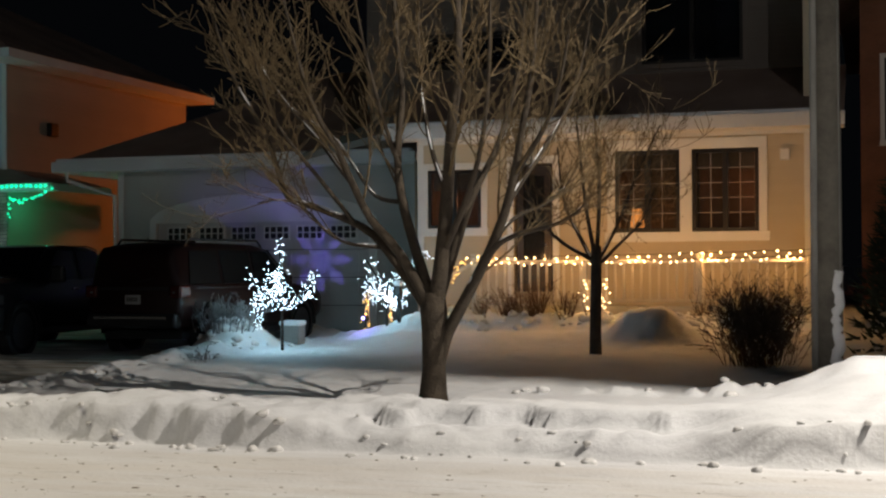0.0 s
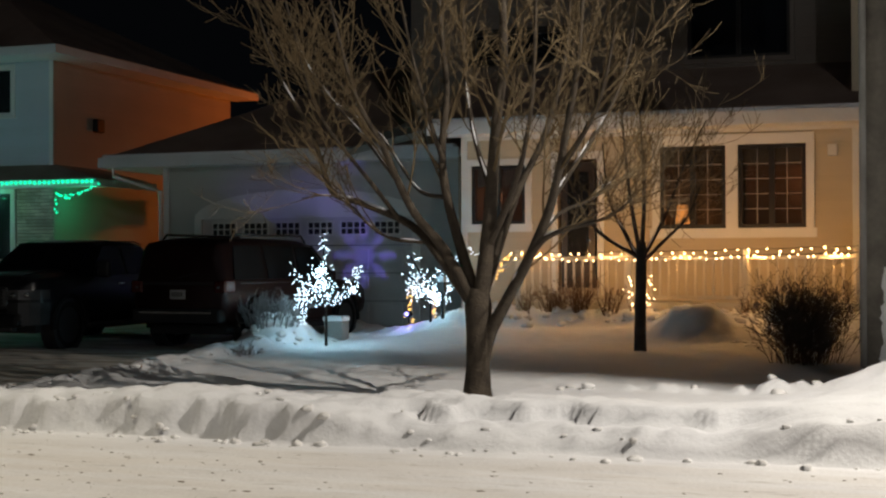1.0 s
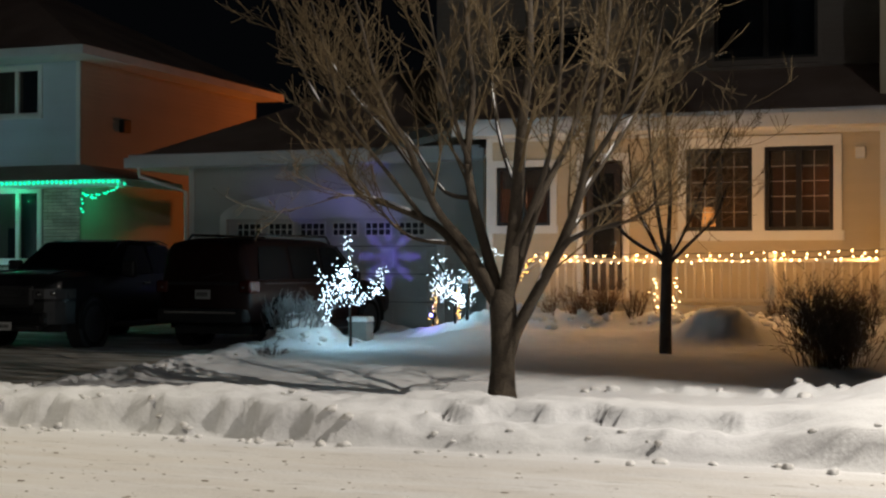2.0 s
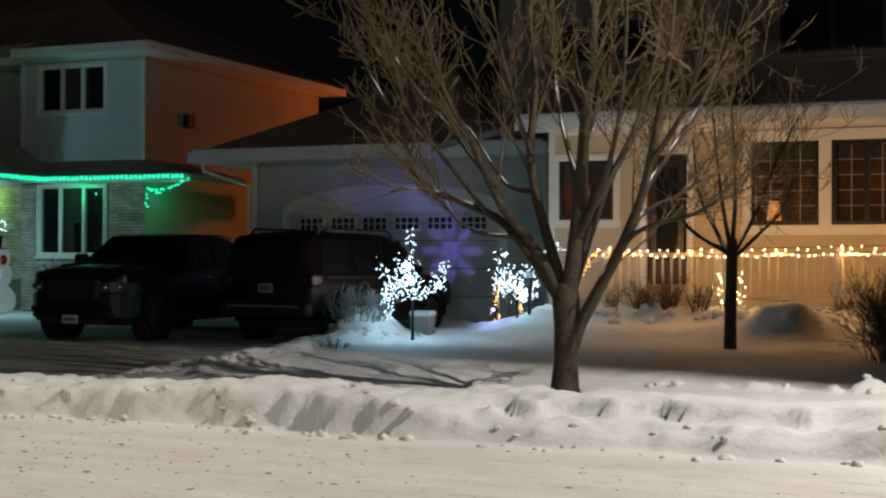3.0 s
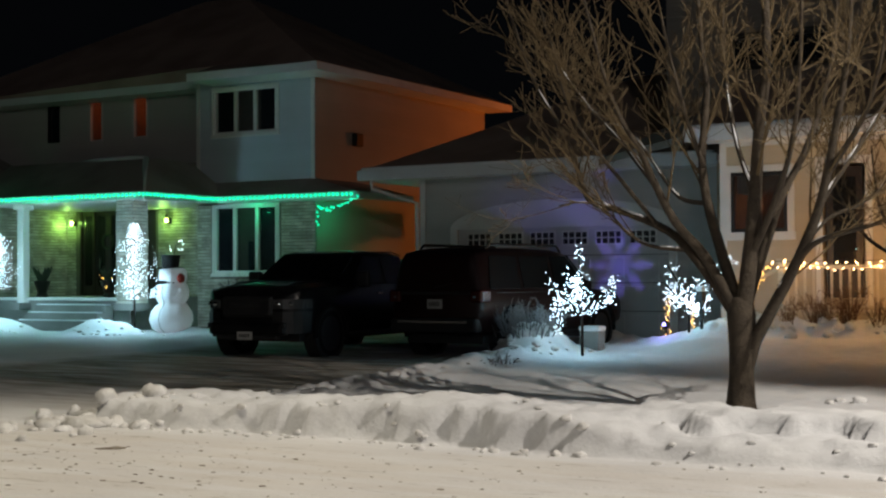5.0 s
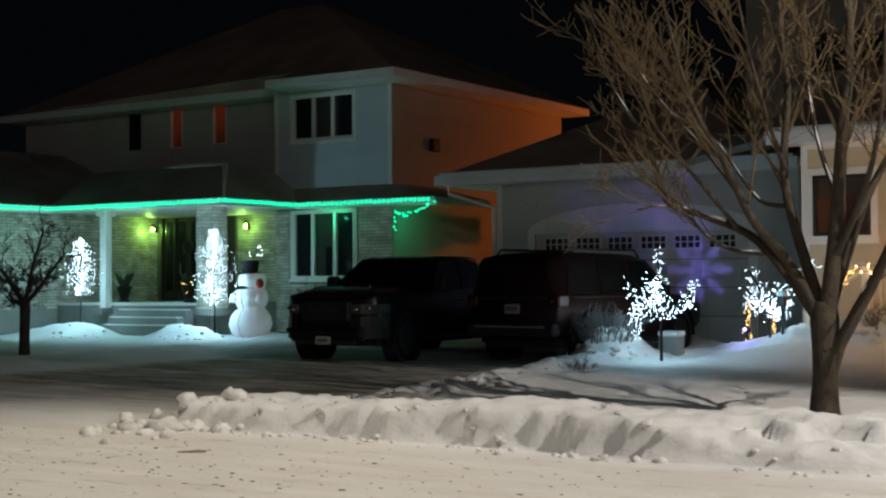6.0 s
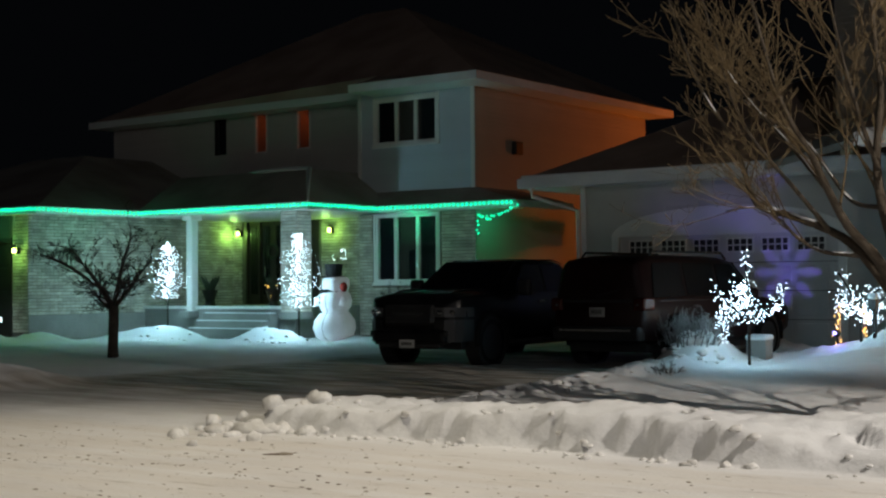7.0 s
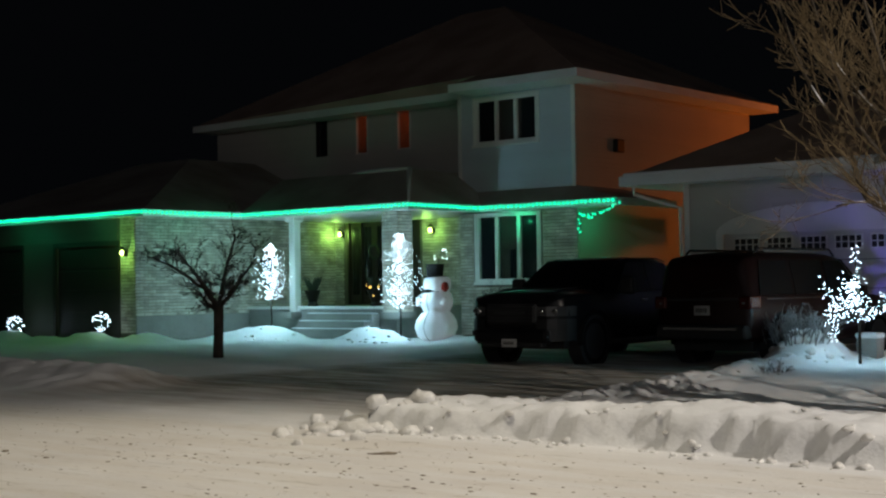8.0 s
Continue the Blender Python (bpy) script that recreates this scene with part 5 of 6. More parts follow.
def suv():
    c = thing("suv", (0, 0, 0), "large dark maroon sport utility vehicle parked facing the garage", "car")
    part("body", loft(bmesh.new(), [(0.0, 0.62, 0.90, 1.10, 0.74, 1.62), (0.05, 0.52, 0.95, 1.12, 0.78, 1.76), (0.14, 0.46, 0.98, 1.13, 0.80, 1.84), (0.5, 0.40, 1.0, 1.14, 0.81, 1.89), (1.6, 0.38, 1.0, 1.14, 0.81, 1.90), (2.7, 0.38, 1.0, 1.14, 0.81, 1.89), (3.2, 0.38, 1.0, 1.14, 0.79, 1.82), (3.95, 0.38, 1.0, 1.12, 0.86, 1.18), (4.8, 0.40, 0.97, 1.04, 0.82, 1.10), (5.1, 0.46, 0.90, 0.92, 0.72, 0.98), (5.2, 0.5, 0.82, 0.8, 0.65, 0.86)]), MAROON, c, smooth=True)
    side_glass(c, [(0.30, 1.28, 1.28, 0.45, 1.14, 1.88), (1.38, 2.35, 2.35, 1.38, 1.14, 1.89), (2.45, 3.6, 3.02, 2.45, 1.14, 1.88)], 1.0, 0.81)
    part("rear_window", quad_slab(bmesh.new(), [(-0.78, 0.03, 1.2), (0.78, 0.03, 1.2), (0.70, -0.0 + 0.07, 1.70), (-0.70, 0.07, 1.70)], 0.03), CARGLASS, c)
    part("windscreen", quad_slab(bmesh.new(), [(-0.84, 3.92, 1.22), (0.84, 3.92, 1.22), (0.72, 3.25, 1.78), (-0.72, 3.25, 1.78)], 0.03), CARGLASS, c)
    for s in (1, -1):
        tl = part("tail_light", boxed(s * 0.74, s * 0.995, -0.03, 0.30, 0.96, 1.18, bevel=0.04), REDLENS, c, "red wraparound tail light")
        part("reversing_lens", boxed(s * 0.82, s * 0.88, -0.038, 0.0, 1.04, 1.08, bevel=0.01), LENS, tl)
        rail = bmesh.new()
        tube(rail, [(s * 0.70, 0.5, 1.86), (s * 0.70, 0.62, 1.96), (s * 0.70, 2.9, 1.96), (s * 0.70, 3.05, 1.84)], [0.022] * 4, 8)
        part("roof_rail", rail, PLASTIC, c)
        m = part("mirror", boxed(s * 0.98, s * 1.20, 3.28, 3.42, 1.12, 1.32, bevel=0.04), MAROON, c)
        for y in (1.5, 2.6):
            part("door_handle", boxed(s * 0.985, s * 1.02, y, y + 0.2, 1.0, 1.04, bevel=0.01), RIM, c)
        part("trim_strip", boxed(s * 0.995, s * 1.008, 0.45, 4.1, 1.115, 1.130), RIM, c, "thin metal belt moulding")
        for y in (0.98, 4.12):
            wheel(c, s * 0.87, y, 0.40)
    b = part("bumper", boxed(-0.92, 0.92, -0.10, 0.12, 0.46, 0.70, bevel=0.05), PLASTIC, c, "dark rear bumper with a bright step strip")
    part("step_strip", boxed(-0.75, 0.75, -0.108, -0.06, 0.62, 0.66), CHROME, b)
    part("tailgate_strip", boxed(-0.74, 0.74, -0.012, 0.02, 1.10, 1.15, bevel=0.008), PLASTIC, c, "thin dark tailgate strip")
    bars_plate(c, -0.16, 0.16, -0.004, 0.86, 1.02)
    part("wiper", tube(bmesh.new(), [(0.0, -0.02, 1.22), (0.42, 0.0, 1.30)], [0.012, 0.008], 5), PLASTIC, c)
    part("aerial", tube(bmesh.new(), [(0, 0.5, 1.88), (0, 0.42, 1.98)], [0.02, 0.006], 6), PLASTIC, c)
    part("underbody", boxed(-0.80, 0.80, 0.3, 4.9, 0.26, 0.42), PLASTIC, c)
    return c


def pickup():
    c = thing("pickup_truck", (0, 0, 0), "black crew-cab pickup truck parked facing the street", "car")
    part("cab", loft(bmesh.new(), [(-0.04, 0.60, 0.56, 0.98, 0.50, 1.06), (0.02, 0.52, 0.74, 1.08, 0.64, 1.15), (0.10, 0.48, 0.86, 1.14, 0.74, 1.21), (0.24, 0.46, 0.95, 1.18, 0.82, 1.26), (0.6, 0.45, 1.0, 1.20, 0.86, 1.30), (1.05, 0.45, 1.0, 1.22, 0.87, 1.32), (1.45, 0.45, 1.0, 1.23, 0.87, 1.33), (2.15, 0.45, 1.0, 1.24, 0.79, 1.80), (2.5, 0.45, 1.0, 1.24, 0.80, 1.87), (3.0, 0.45, 1.0, 1.24, 0.81, 1.89), (3.5, 0.45, 1.0, 1.24, 0.81, 1.88), (3.85, 0.45, 1.0, 1.24, 0.80, 1.82), (4.0, 0.45, 1.0, 1.24, 0.82, 1.32)]), CARPAINT, c, smooth=True)
    for s in (1, -1):
        part("hood_crease", tube(bmesh.new(), [(s * 0.55, 0.10, 1.215), (s * 0.60, 0.6, 1.315), (s * 0.64, 1.4, 1.345)], [0.012, 0.022, 0.015], 6), CARPAINT, c)
        part("roof_edge", tube(bmesh.new(), [(s * 0.74, 2.2, 1.80), (s * 0.76, 2.55, 1.865), (s * 0.77, 3.5, 1.875), (s * 0.76, 3.85, 1.81)], [0.014] * 4, 6), CARPAINT, c)
    bed = bmesh.new()
    for a in ((-1.0, -0.9, 4.03, 5.85, 0.5, 1.32), (0.9, 1.0, 4.03, 5.85, 0.5, 1.32), (-0.9, 0.9, 4.03, 4.12, 0.5, 1.32), (-0.9, 0.9, 5.76, 5.85, 0.5, 1.32), (-0.9, 0.9, 4.12, 5.76, 0.55, 0.65)):
        box(bed, *a)
    part("bed", bed, CARPAINT, c)
    part("bed_cover", boxed(-0.93, 0.93, 4.05, 5.83, 1.32, 1.36, bevel=0.01), PLASTIC, c)
    side_glass(c, [(1.75, 2.85, 2.85, 2.3, 1.22, 1.90), (2.95, 3.75, 3.7, 2.95, 1.22, 1.90)], 1.0, 0.81)
    part("windscreen", quad_slab(bmesh.new(), [(0.84, 1.52, 1.37), (-0.84, 1.52, 1.37), (-0.72, 2.2, 1.83), (0.72, 2.2, 1.83)], 0.03), CARGLASS, c)
    g = part("grille", boxed(-0.50, 0.50, -0.09, 0.06, 0.72, 1.08, bevel=0.05), PLASTIC, c, "black grille")
    for k in range(5):
        part("slat", boxed(-0.45, 0.45, -0.104, -0.085, 0.765 + k * 0.062, 0.79 + k * 0.062, bevel=0.004), PLASTIC, g)
    part("grille_bar", boxed(-0.30, 0.30, -0.112, -0.095, 0.90, 0.945, bevel=0.006), BEZEL, g, "dull metal bar across the grille")

    def corner(z0, z1, u, push, lip):
        """A shell wrapped round the nose of the truck between two heights."""
        pts = [(0.50, -0.06), (0.68, -0.02), (0.82, 0.08), (0.92, 0.22), (0.985, 0.42)]
        bm = bmesh.new()
        rows = [[bm.verts.new((u * (x + push * 0.5), y - push, z)) for x, y in pts] for z in (z0, z0 + lip, z1 - lip, z1)]
        for r0, r1 in zip(rows, rows[1:]):
            for k in range(4):
                bm.faces.new((r0[k], r0[k + 1], r1[k + 1], r1[k]))
        bmesh.ops.solidify(bm, geom=bm.faces[:], thickness=0.03)
        bmesh.ops.recalc_face_normals(bm, faces=bm.faces)
        return bm

    for s in (1, -1):
        hl = part("headlight", corner(0.87, 1.03, s, 0.02, 0.03), LENS, c, "unlit clear headlight")
        for k, (lx, ly) in enumerate(((0.62, -0.075), (0.80, 0.03))):
            part("reflector", ball(bmesh.new(), (s * lx, ly, 0.95), 0.045, 2), CHROME, hl)
        bz = part("bumper_corner", corner(0.44, 0.82, s, 0.035, 0.05), BEZEL, c, "satin grey bumper corner")
        part("fog_light", boxed(s * 0.60, s * 0.78, -0.10, -0.045, 0.54, 0.63, bevel=0.02), PLASTIC, bz)
        m = part("mirror", boxed(s * 1.0, s * 1.26, 1.78, 1.92, 1.22, 1.52, bevel=0.05), PLASTIC, c)
        for y in (2.75, 3.6):
            part("door_handle", boxed(s * 0.985, s * 1.025, y - 0.2, y, 1.08, 1.12, bevel=0.01), CHROME, c)
        for y in (0.95, 4.75):
            wheel(c, s * 0.88, y, 0.42)
        part("running_board", boxed(s * 0.85, s * 1.04, 1.5, 4.1, 0.36, 0.42, bevel=0.01), PLASTIC, c)
        part("tail_light", boxed(s * 0.9, s * 1.01, 5.78, 5.87, 0.85, 1.25), REDLENS, c)
    b = part("bumper", boxed(-0.74, 0.74, -0.12, 0.14, 0.40, 0.66, bevel=0.08), CARPAINT, c, "black front bumper")
    part("skid_plate", boxed(-0.6, 0.6, -0.08, 0.10, 0.34, 0.48, bevel=0.03), PLASTIC, c)
    bars_plate(c, -0.15, 0.15, -0.125, 0.34, 0.48)
    part("underbody", boxed(-0.80, 0.80, 0.3, 5.6, 0.30, 0.48), PLASTIC, c)
    return c


suv().matrix_basis = pose(-11.33, 19.6, 0.07, 0, 0, -4) @ Matrix.Diagonal((0.91, 1, 0.955, 1))
pickup().matrix_basis = pose(-14.26, 18.5, 0.06, 0, 0, 3) @ Matrix.Diagonal((1, 1, 0.965, 1))


# ---- festive lights and small things ----
def led_tree(place, knots, per, seed, label, r=0.0115, jitter=0.065):
    rnd = random.Random(seed)
    t = thing("lighted_tree", place, label, "festive tree", "lighted trees")
    o = Vector(place)
    part("stem", tube(bmesh.new(), [o - Vector((0, 0, 0.15)), o + Vector((0, 0, 0.62)), o + Vector((0.02, 0, 1.0))], [0.026, 0.022, 0.014], 8), DARKBARK, t)
    bm, pts = bmesh.new(), []
    for k in knots:
        line = limb_points(place, k)
        tube(bm, line, [0.012] * len(line), 5)
        for _ in range(per):
            f = rnd.uniform(0.12, 1) * (len(line) - 1.01)
            p = line[int(f)].lerp(line[int(f) + 1], f % 1)
            pts.append(p + Vector((rnd.gauss(0, jitter), rnd.gauss(0, jitter), rnd.gauss(0, jitter))))
    part("framework", bm, DARKBARK, t)
    single_bulbs(t, pts, r, LED_COOL)


led_tree((-8.71, 19.55, 0.21), [
    [(0, 0, 0.6), (-0.02, 0, 1.0), (-0.05, 0.05, 1.3), (-0.06, 0, 1.66)], [(0, 0, 0.75), (-0.15, 0.1, 0.95), (-0.22, 0.1, 1.15)], [(0, 0, 0.75), (0.1, -0.2, 0.95), (0.08, -0.2, 1.2)],
    [(0, 0, 0.62), (-0.22, 0, 0.8), (-0.45, 0.05, 0.95), (-0.62, 0.1, 1.2)], [(-0.1, 0, 0.75), (-0.35, -0.1, 0.72), (-0.38, -0.1, 0.5), (-0.33, -0.1, 0.4)],
    [(0, 0, 0.65), (0.22, 0, 0.78), (0.42, 0, 0.95), (0.58, 0, 1.15)], [(0, 0, 0.65), (0.25, 0.2, 0.8), (0.45, 0.25, 0.86)], [(0, 0, 0.62), (-0.1, -0.2, 0.8), (-0.25, -0.2, 0.85), (-0.35, -0.2, 0.62)]], 46, 81, "small bare tree wrapped in cool white lights on the lawn", 0.0092, 0.06)
led_tree((-8.05, 22.5, 0.25), [
    [(0, 0, 0.55), (-0.14, 0, 0.95), (-0.36, 0, 1.32)], [(0, 0, 0.6), (-0.22, 0, 0.82), (-0.44, 0.1, 1.0)], [(0, 0, 0.6), (0.18, 0, 0.76), (0.38, 0.1, 0.92)], [(0, 0, 0.6), (0.12, -0.1, 0.68), (0.36, -0.1, 0.62)],
    [(0, 0, 0.8), (0.40, 0.1, 1.15), (0.68, 0.1, 1.42)], [(0, 0, 0.55), (-0.1, 0.1, 0.8), (0.08, 0.1, 1.0)], [(0, 0, 0.5), (-0.2, -0.1, 0.66), (-0.34, 0, 0.8)], [(0.1, 0, 0.5), (0.2, 0, 0.55), (0.3, 0, 0.75)]], 44, 82, "small shrub wrapped in cool white lights by the steps", 0.0092, 0.07)


def light_column(place, z0, z1, wide, n, seed, label):
    rnd = random.Random(seed)
    t = thing("lighted_tree", place, label, "festive tree", "lighted trees")
    o = Vector(place)
    part("stem", tube(bmesh.new(), [o - Vector((0, 0, 0.2)), o + Vector((0, 0, z1 * 0.9))], [0.025, 0.012], 8), DARKBARK, t)
    bm, pts = bmesh.new(), []
    for k in range(26):
        f = k / 25
        a = rnd.uniform(0, math.tau)
        q = wide * (0.55 + 0.45 * math.sin(f * 2.6 + 0.3)) * (1 - 0.55 * f ** 3)
        z = z0 + (z1 - z0) * f
        tip = o + Vector((math.cos(a) * q, math.sin(a) * q, z + 0.08))
        tube(bm, [o + Vector((0, 0, z - 0.1)), tip], [0.008, 0.004], 4)
    for _ in range(n):
        f, a = rnd.random(), rnd.uniform(0, math.tau)
        q = wide * (0.62 + 0.38 * math.sin(f * 2.6 + 0.3)) * (1 - 0.72 * f ** 4) * min(1.25, abs(rnd.gauss(0, 0.62)))
        pts.append(o + Vector((math.cos(a) * q, math.sin(a) * q, z0 + (z1 - z0) * f + rnd.gauss(0, 0.03))))
    part("framework", bm, DARKBARK, t)
    single_bulbs(t, pts[:300], 0.011, LED_COOL)
    tagged(part("light_net", bulbs(pts[300:], 0.010), LED_COOL, t), kind="stuff")


light_column((-22.80, 25.15, 0.24), 0.66, 2.45, 0.46, 700, 83, "slim upright tree thick with cool white lights beside the steps")
light_column((-27.25, 25.0, 0.28), 0.86, 2.30, 0.46, 640, 84, "slim upright tree thick with cool white lights by the brick wall")


def light_ball(place, r, label, seed):
    rnd = random.Random(seed)
    t = thing("lighted_ball", place, label, "festive light", "lighted balls")
    part("frame", ball(bmesh.new(), place, r * 0.86, 2), EVERGREEN, t)
    pts = []
    for _ in range(70):
        v = Vector((rnd.gauss(0, 1), rnd.gauss(0, 1), rnd.gauss(0, 1))).normalized() * r * rnd.uniform(0.9, 1.05)
        pts.append(Vector(place) + v)
    single_bulbs(t, pts, 0.015, LED_COOL)


light_ball((-30.4, 21.9, 0.62), 0.24, "small ball shrub under net lights by the garage door", 85)
light_ball((-34.05, 21.7, 0.52), 0.23, "small ball shrub under net lights between the garage doors", 86)


def snowman():
    x, y, z = -22.5, 26.1, height(-22.5, 26.1) - 0.02
    s = thing("snowman", (x, y, z), "tall white fabric snowman decoration with a black hat, standing in snow", "decoration")
    bm = bmesh.new()
    prof = [(0.30, 0.0), (0.46, 0.12), (0.54, 0.32), (0.50, 0.52), (0.38, 0.68), (0.33, 0.73), (0.40, 0.86), (0.42, 1.0), (0.38, 1.14), (0.31, 1.22), (0.33, 1.28), (0.35, 1.40), (0.33, 1.52), (0.24, 1.58)]
    lean, n = 0.05, 40
    rings = []
    for r, h in prof:
        ring = []
        for k in range(n):
            q = k * math.tau / n
            w = r * (1 - 0.05 * abs(math.cos(4 * q)) ** 8 + 0.035 * noise.noise((math.cos(q) * 2, math.sin(q) * 2, h * 4)))
            ring.append(bm.verts.new((x + lean * h + w * math.cos(q), y + w * math.sin(q), z + h)))
        rings.append(ring)
    for r0, r1 in zip(rings, rings[1:]):
        for k in range(n):
            bm.faces.new((r0[k], r0[(k + 1) % n], r1[(k + 1) % n], r1[k]))
    bm.faces.new(rings[-1])
    part("body", bm, SNOWFABRIC, s, "white fabric body lit from inside", smooth=True)
    part("seam", tube(bmesh.new(), [(x + 0.08, y - r + 0.0, z + h) for r, h in prof[:9]], [0.008] * 9, 5), CONCRETE, s)
    part("hat", tube(bmesh.new(), [(x, y, z + 1.56), (x, y, z + 1.60), (x, y, z + 1.605), (x, y, z + 1.90)], [0.30, 0.30, 0.20, 0.23], 22), BLACKFELT, s, "black top hat")
    part("scarf", tube(bmesh.new(), [(x, y, z + 1.19), (x, y, z + 1.22), (x, y, z + 1.28)], [0.335, 0.35, 0.335], 22), BLACKFELT, s, "black scarf")
    part("mitten", ball(bmesh.new(), (x + 0.42, y - 0.12, z + 1.33), 0.10, 2, 1.25), REDFELT, s, "red mitten")
    for h, r in ((0.95, 0.40), (0.72, 0.34), (1.08, 0.40)):
        part("button", ball(bmesh.new(), (x - 0.12, y - r, z + h), 0.028, 1), BLACKFELT, s)
    for sx in (-0.38, 0.38):
        part("arm", tube(bmesh.new(), [(x + sx * 0.8, y - 0.08, z + 1.12), (x + sx * 1.1, y - 0.14, z + 1.0), (x + sx * 1.05, y - 0.2, z + 0.88)], [0.07, 0.09, 0.06], 10), SNOWFABRIC, s, smooth=True)
    rnd = random.Random(9)
    w = part("twig", tube(bmesh.new(), [(x + 0.1, y, z + 1.88), (x + 0.15, y, z + 2.1), (x + 0.28, y, z + 2.22)], [0.01, 0.008, 0.005], 5), DARKBARK, s)
    pts = [Vector((x + 0.17 + 0.18 * rnd.random() ** 0.5, y + rnd.gauss(0, 0.05), z + 2.0 + 0.28 * rnd.random())) for _ in range(16)]
    single_bulbs(s, [p if p.x > x + 0.24 or p.z < z + 2.1 else p + Vector((-0.22, 0, -0.1)) for p in pts], 0.013, LED_COOL)


SNOWFABRIC = mat("lit_snowman_fabric", (0.78, 0.80, 0.82), 0.8, 0, 0.1, 25, 0.3)
SNOWFABRIC.node_tree.nodes["Principled BSDF"].inputs["Emission Color"].default_value = (0.85, 0.95, 1.0, 1)
SNOWFABRIC.node_tree.nodes["Principled BSDF"].inputs["Emission Strength"].default_value = 0.10
snowman()


def planter(x, y, z, seed, label, lit=False):
    p = thing("planter", (x, y, z), label, "planter", "porch planters")
    part("pot", tube(bmesh.new(), [(x, y, z), (x, y, z + 0.05), (x, y, z + 0.12), (x, y, z + 0.42), (x, y, z + 0.45)], [0.16, 0.16, 0.12, 0.22, 0.24], 16), DARKFRAME, p, "dark urn")
    rnd, bm = random.Random(seed), bmesh.new()
    for _ in range(60):
        a = rnd.uniform(0, math.tau)
        d = Vector((math.cos(a) * 0.5, math.sin(a) * 0.5, 1.0)).normalized() * rnd.uniform(0.2, 0.48)
        c = Vector((x + math.cos(a) * 0.08, y + math.sin(a) * 0.08, z + 0.43))
        q = d.orthogonal().normalized() * 0.03
        bm.faces.new([bm.verts.new(v) for v in (c - q, c + q, c + d * 0.7 + q, c + d)])
    part("sprig", bm, EVERGREEN, p, "evergreen sprigs")
    if lit:
        single_bulbs(p, [Vector((x + rnd.gauss(0, 0.16), y - 0.2, z + 0.5 + rnd.gauss(0, 0.1))) for _ in range(5)], 0.014, LED_AMBER)


planter(-28.36, 27.6, 0.90, 5, "dark urn of evergreen sprigs on the porch")
planter(-25.73, 27.4, 0.90, 6, "dark urn with small amber lights on the porch", True)


def garden_light(x, y, label):
    z = height(x, y)
    g = thing("garden_light", (x, y, z), label, "garden light")
    part("post", boxed(x - 0.025, x + 0.025, y - 0.025, y + 0.025, z - 0.1, z + 0.5), DARKFRAME, g)
    part("head", boxed(x - 0.09, x + 0.05, y - 0.07, y + 0.07, z + 0.42, z + 0.60, bevel=0.015), DARKFRAME, g)
    part("snow_cap", boxed(x - 0.09, x + 0.05, y - 0.07, y + 0.07, z + 0.60, z + 0.70, bevel=0.03), SNOW, g)


garden_light(-7.72, 22.2, "dark garden light post with a cap of snow")


def projector():
    x, y = -8.62, 22.95
    z = height(x, y)
    p = thing("light_projector", (x, y, z), "small purple light projector on a ground stake", "projector")
    part("stake", tube(bmesh.new(), [(x, y, z - 0.1), (x, y, z + 0.14)], [0.012, 0.012], 6), PLASTIC, p)
    part("housing", ball(bmesh.new(), (x, y, z + 0.20), 0.07, 2), PLASTIC, p)
    part("lens", ball(bmesh.new(), (x - 0.02, y - 0.06, z + 0.20), 0.035, 2), LED_PURPLE, p, "glowing purple lens")

    # a slotted disc throws one snowflake on to the garage
    eye, aim, gap, half, n = Vector((x, y, z + 0.31)), Vector((-11.25, 27.27, 1.62)), 0.06, 0.012, 96
    m = look(eye, aim)
    gaps, bm, step = [], bmesh.new(), 2 * half / n
    grid = [[bm.verts.new(m @ Vector((-half + i * step, -half + j * step, -gap))) for j in range(n + 1)] for i in range(n + 1)]
    for i in range(n):
        for j in range(n):
            c = m @ Vector((-half + (i + 0.5) * step, -half + (j + 0.5) * step, -gap))
            d = (c - eye) * ((aim.y - eye.y) / (c.y - eye.y)) + eye - aim
            rho, a = math.hypot(d.x, d.z), (math.atan2(d.z, d.x) + math.pi / 8) % (math.pi / 4) - math.pi / 8
            wide = 0.045 + 0.075 * max(0.0, 1 - abs(rho - 0.46) / 0.16)
            if not (rho < 0.24 or (rho < 0.74 and abs(rho * math.sin(a)) < wide)):
                bm.faces.new((grid[i][j], grid[i + 1][j], grid[i + 1][j + 1], grid[i][j + 1]))
    part("pattern_disc", bm, PLASTIC, p, "slotted snowflake disc")
    part("bracket", tube(bmesh.new(), [(x, y, z + 0.26), tuple(m @ Vector((0, -half - 0.004, -gap)))], [0.006, 0.004], 6), PLASTIC, p)
    lamp("snowflake_light", "SPOT", tuple(eye), 430, (0.22, 0.16, 1.0), 0.0008, tuple(aim), 16, 0.2)


projector()
lamp("projector_spill", "POINT", (-8.55, 22.6, 0.5), 2.2, (0.25, 0.2, 1.0), 0.03)


def lit_lantern_frame(x, y, z, wide, high, label, seed, material, count=9, r=0.014):
    rnd = random.Random(seed)
    t = thing("light_stand", (x, y, z), label, "festive light", "lighted frames")
    bm, pts = bmesh.new(), []
    for s in (-1, 1):
        tube(bm, [(x + s * wide / 2, y, z), (x + s * wide / 2, y, z + high)], [0.012, 0.012], 5)
        pts += [Vector((x + s * wide / 2 + rnd.gauss(0, 0.05), y - 0.03, z + high * (k + rnd.random()) / count)) for k in range(count)]
    tube(bm, [(x - wide / 2, y, z + high), (x + wide / 2, y, z + high)], [0.012, 0.012], 5)
    part("frame", bm, WOODRAIL, t)
    single_bulbs(t, pts, r, material)


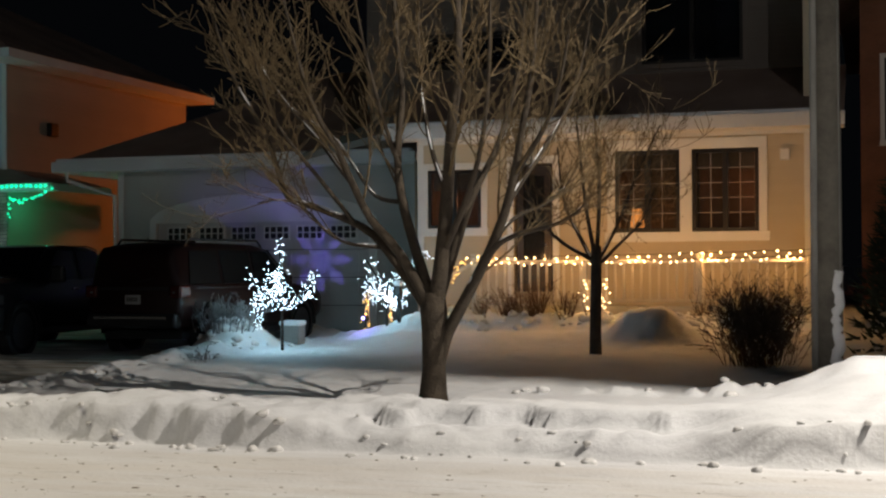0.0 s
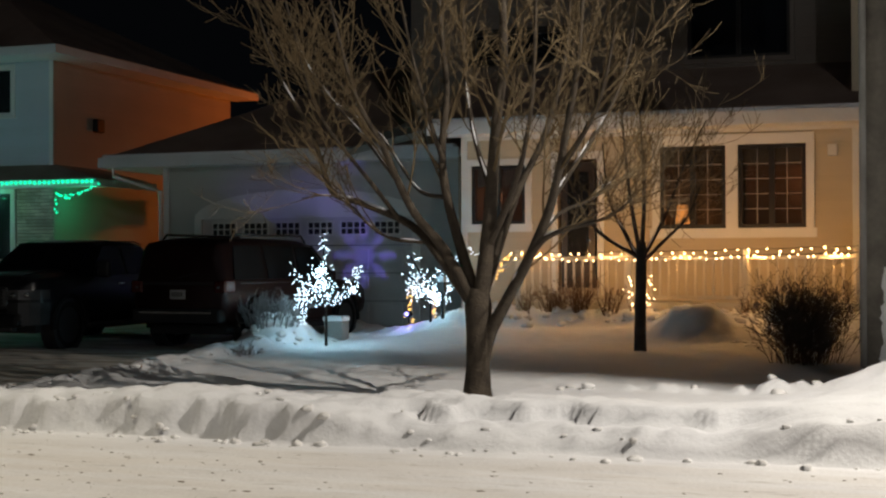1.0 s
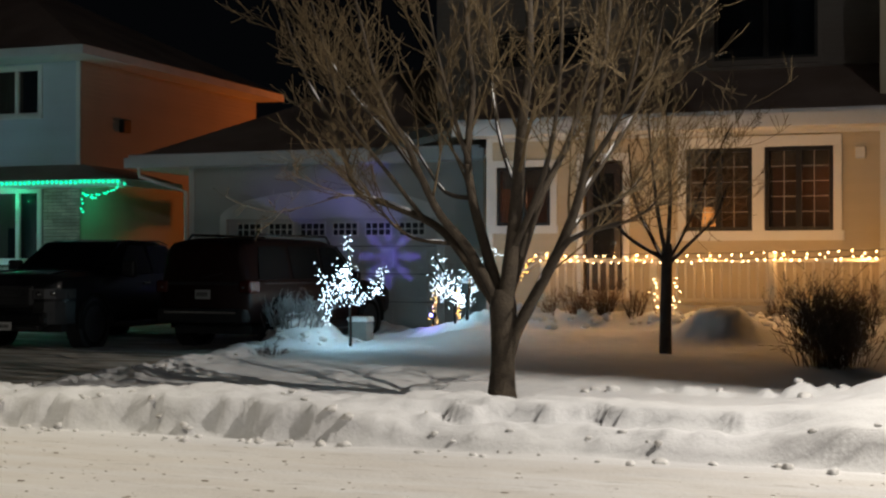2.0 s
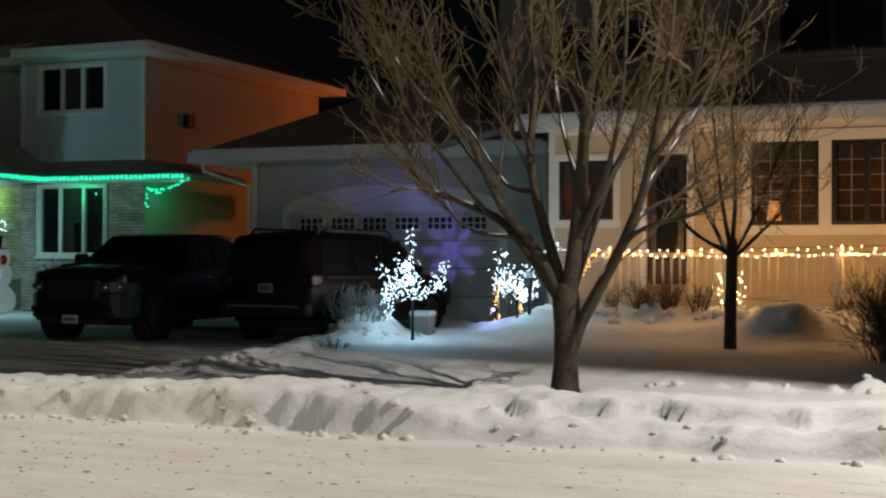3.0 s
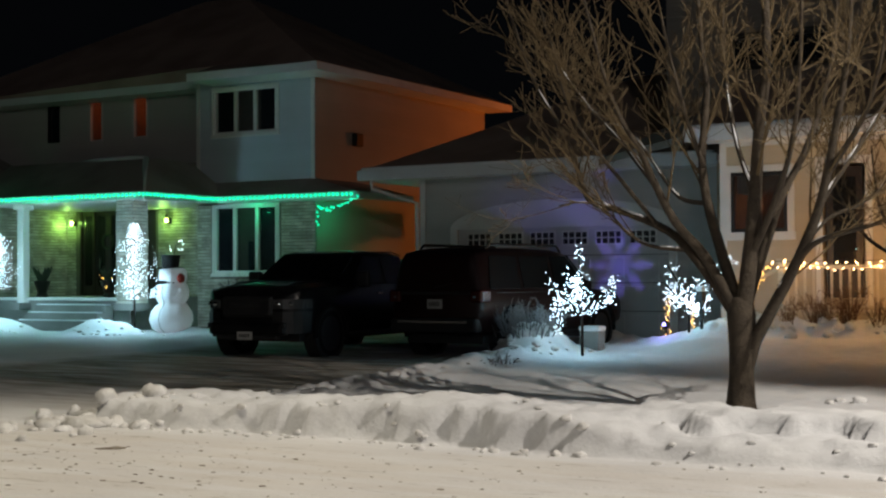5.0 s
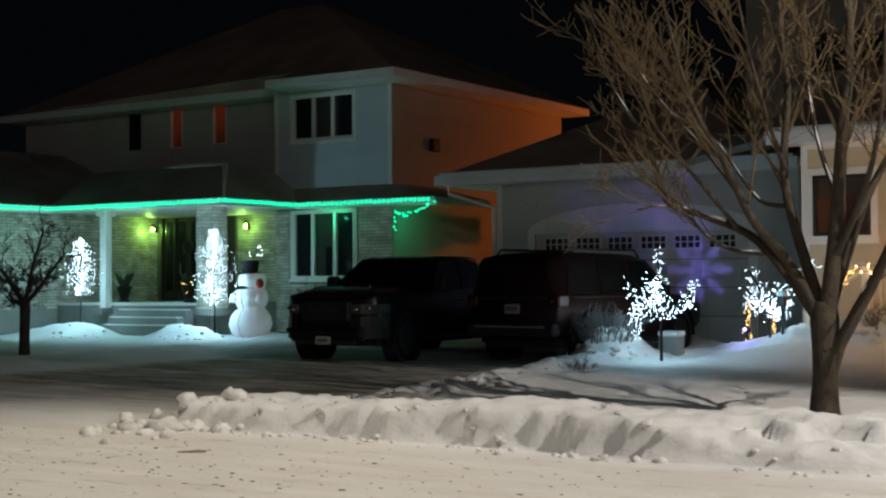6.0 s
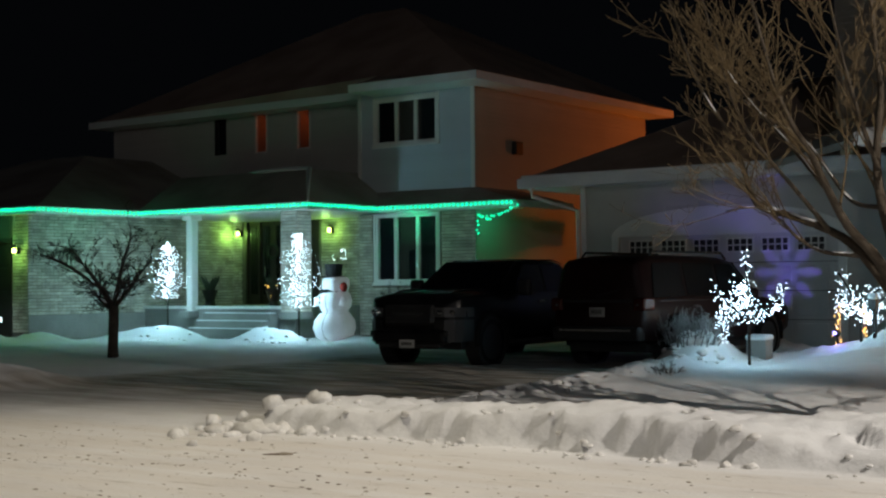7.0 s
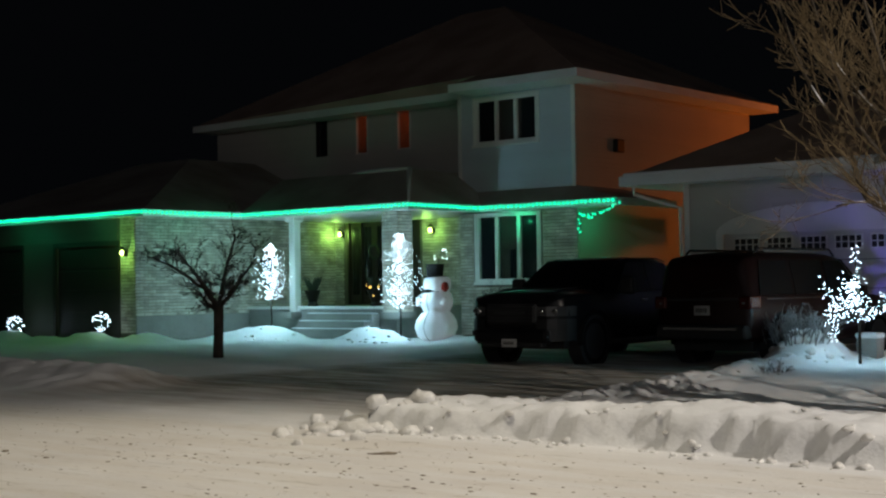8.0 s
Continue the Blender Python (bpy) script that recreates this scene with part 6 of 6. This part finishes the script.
lit_lantern_frame(-4.38, 22.5, 0.72, 0.32, 0.52, "small frame hung with warm bulbs against the railing", 91, LED_WARM, 11, 0.013)
lit_lantern_frame(-8.45, 23.2, 0.35, 0.42, 0.7, "small frame hung with amber bulbs by the garage", 92, LED_AMBER, 20, 0.011)


def snow_covered_box(x, y, label):
    z = height(x, y)
    b = thing("utility_box", (x, y, z), label, "box")
    part("case", boxed(x - 0.17, x + 0.17, y - 0.15, y + 0.15, z - 0.05, z + 0.30, bevel=0.02), CONCRETE, b)
    part("snow_cap", boxed(x - 0.19, x + 0.19, y - 0.17, y + 0.17, z + 0.29, z + 0.38, bevel=0.04), SNOW, b)


snow_covered_box(-9.3, 21.3, "pale utility box capped with snow")


# ---- loose snow and grit ----
def clods(name, spots, material, label, seed, flat=0.7, wide=1.0):
    rnd = random.Random(seed)
    vs, fs = [], []
    src = bmesh.new()
    bmesh.ops.create_icosphere(src, subdivisions=2, radius=1)
    base = [v.co.copy() for v in src.verts]
    tri = [[v.index for v in f.verts] for f in src.faces]
    src.free()
    for x, y, r in spots:
        o = len(vs)
        sh = Vector((rnd.random() * 50, rnd.random() * 50, rnd.random() * 50))
        st = Vector((rnd.uniform(0.8, 1.4) * wide, rnd.uniform(0.7, 1.1), flat * rnd.uniform(0.8, 1.2)))
        z = height(x, y) + r * flat * 0.2
        for v in base:
            k = 1 + 0.45 * noise.noise(v * 1.3 + sh) + 0.2 * noise.noise(v * 3 + sh)
            vs.append((x + v.x * r * k * st.x, y + v.y * r * k * st.y, z + v.z * r * k * st.z))
        fs += [[o + i for i in t] for t in tri]
    me = bpy.data.meshes.new(name)
    me.from_pydata(vs, [], fs)
    me.materials.append(material)
    me.shade_smooth()
    tagged(new(name, me), label, "snow", kind="stuff")


rnd = random.Random(5)
spots = [(rnd.triangular(-9.4, 2.0, -9.0), 10.28 + rnd.gauss(0, 0.16), rnd.choice((0.015, 0.02, 0.03, 0.045))) for _ in range(110)]
spots += [(-9.75, 10.05, 0.15), (-9.2, 10.25, 0.11)]
spots += [(rnd.uniform(-9.3, -5.0), 10.75 + rnd.gauss(0, 0.12), rnd.choice((0.015, 0.02, 0.03))) for _ in range(5)]
spots += [(-9.8 + rnd.gauss(0, 0.5), 10.1 + rnd.gauss(0, 0.5), rnd.choice((0.025, 0.04, 0.06, 0.1))) for _ in range(70)]
spots += [(rnd.uniform(-4.0, 0.5), 14.6 + rnd.gauss(0, 0.12), rnd.choice((0.03, 0.045, 0.065))) for _ in range(12)]
spots += [(-9.5 + rnd.gauss(0, 0.35), rnd.uniform(13, 21), rnd.choice((0.025, 0.04, 0.06))) for _ in range(36)]
spots += [(rnd.choice((-27.4, -23.6, -26.8, -22.6)) + rnd.gauss(0, 0.5), 24.6 + rnd.gauss(0, 0.35), rnd.choice((0.025, 0.04, 0.055))) for _ in range(30)]
spots += [(rnd.uniform(-7.0, -1.2), 22.1 + rnd.gauss(0, 0.12), rnd.choice((0.04, 0.06, 0.09))) for _ in range(70)]
spots += [(-9.98 + rnd.gauss(0, 0.25), 20.1 + rnd.gauss(0, 0.3), rnd.choice((0.03, 0.05, 0.08))) for _ in range(40)]
clods("snow_clods", spots, SNOWLUMP, "broken clods of ploughed snow along the bank", 6)
grit = [(rnd.uniform(-17, 2), rnd.uniform(6.2, 10.0), rnd.choice((0.004, 0.006, 0.009))) for _ in range(420)]
grit += [(rnd.gauss(-8.5, 2.5), rnd.gauss(8.0, 0.8), rnd.choice((0.004, 0.006, 0.009, 0.014))) for _ in range(320)]
grit += [(-8.42 + k * 0.035, 8.86 + 0.02 * k, 0.022 + 0.006 * k) for k in range(5)]
grit += [(rnd.gauss(-11.5, 0.35), rnd.gauss(7.0, 0.08), rnd.choice((0.012, 0.02, 0.03))) for _ in range(30)]
clods("road_grit", grit, SAND, "scattered brown grit and ice crumbs on the street", 7, 0.4, 1.5)

# ---- brickwork, last ----
for job in brick_jobs:
    bricks(*job)
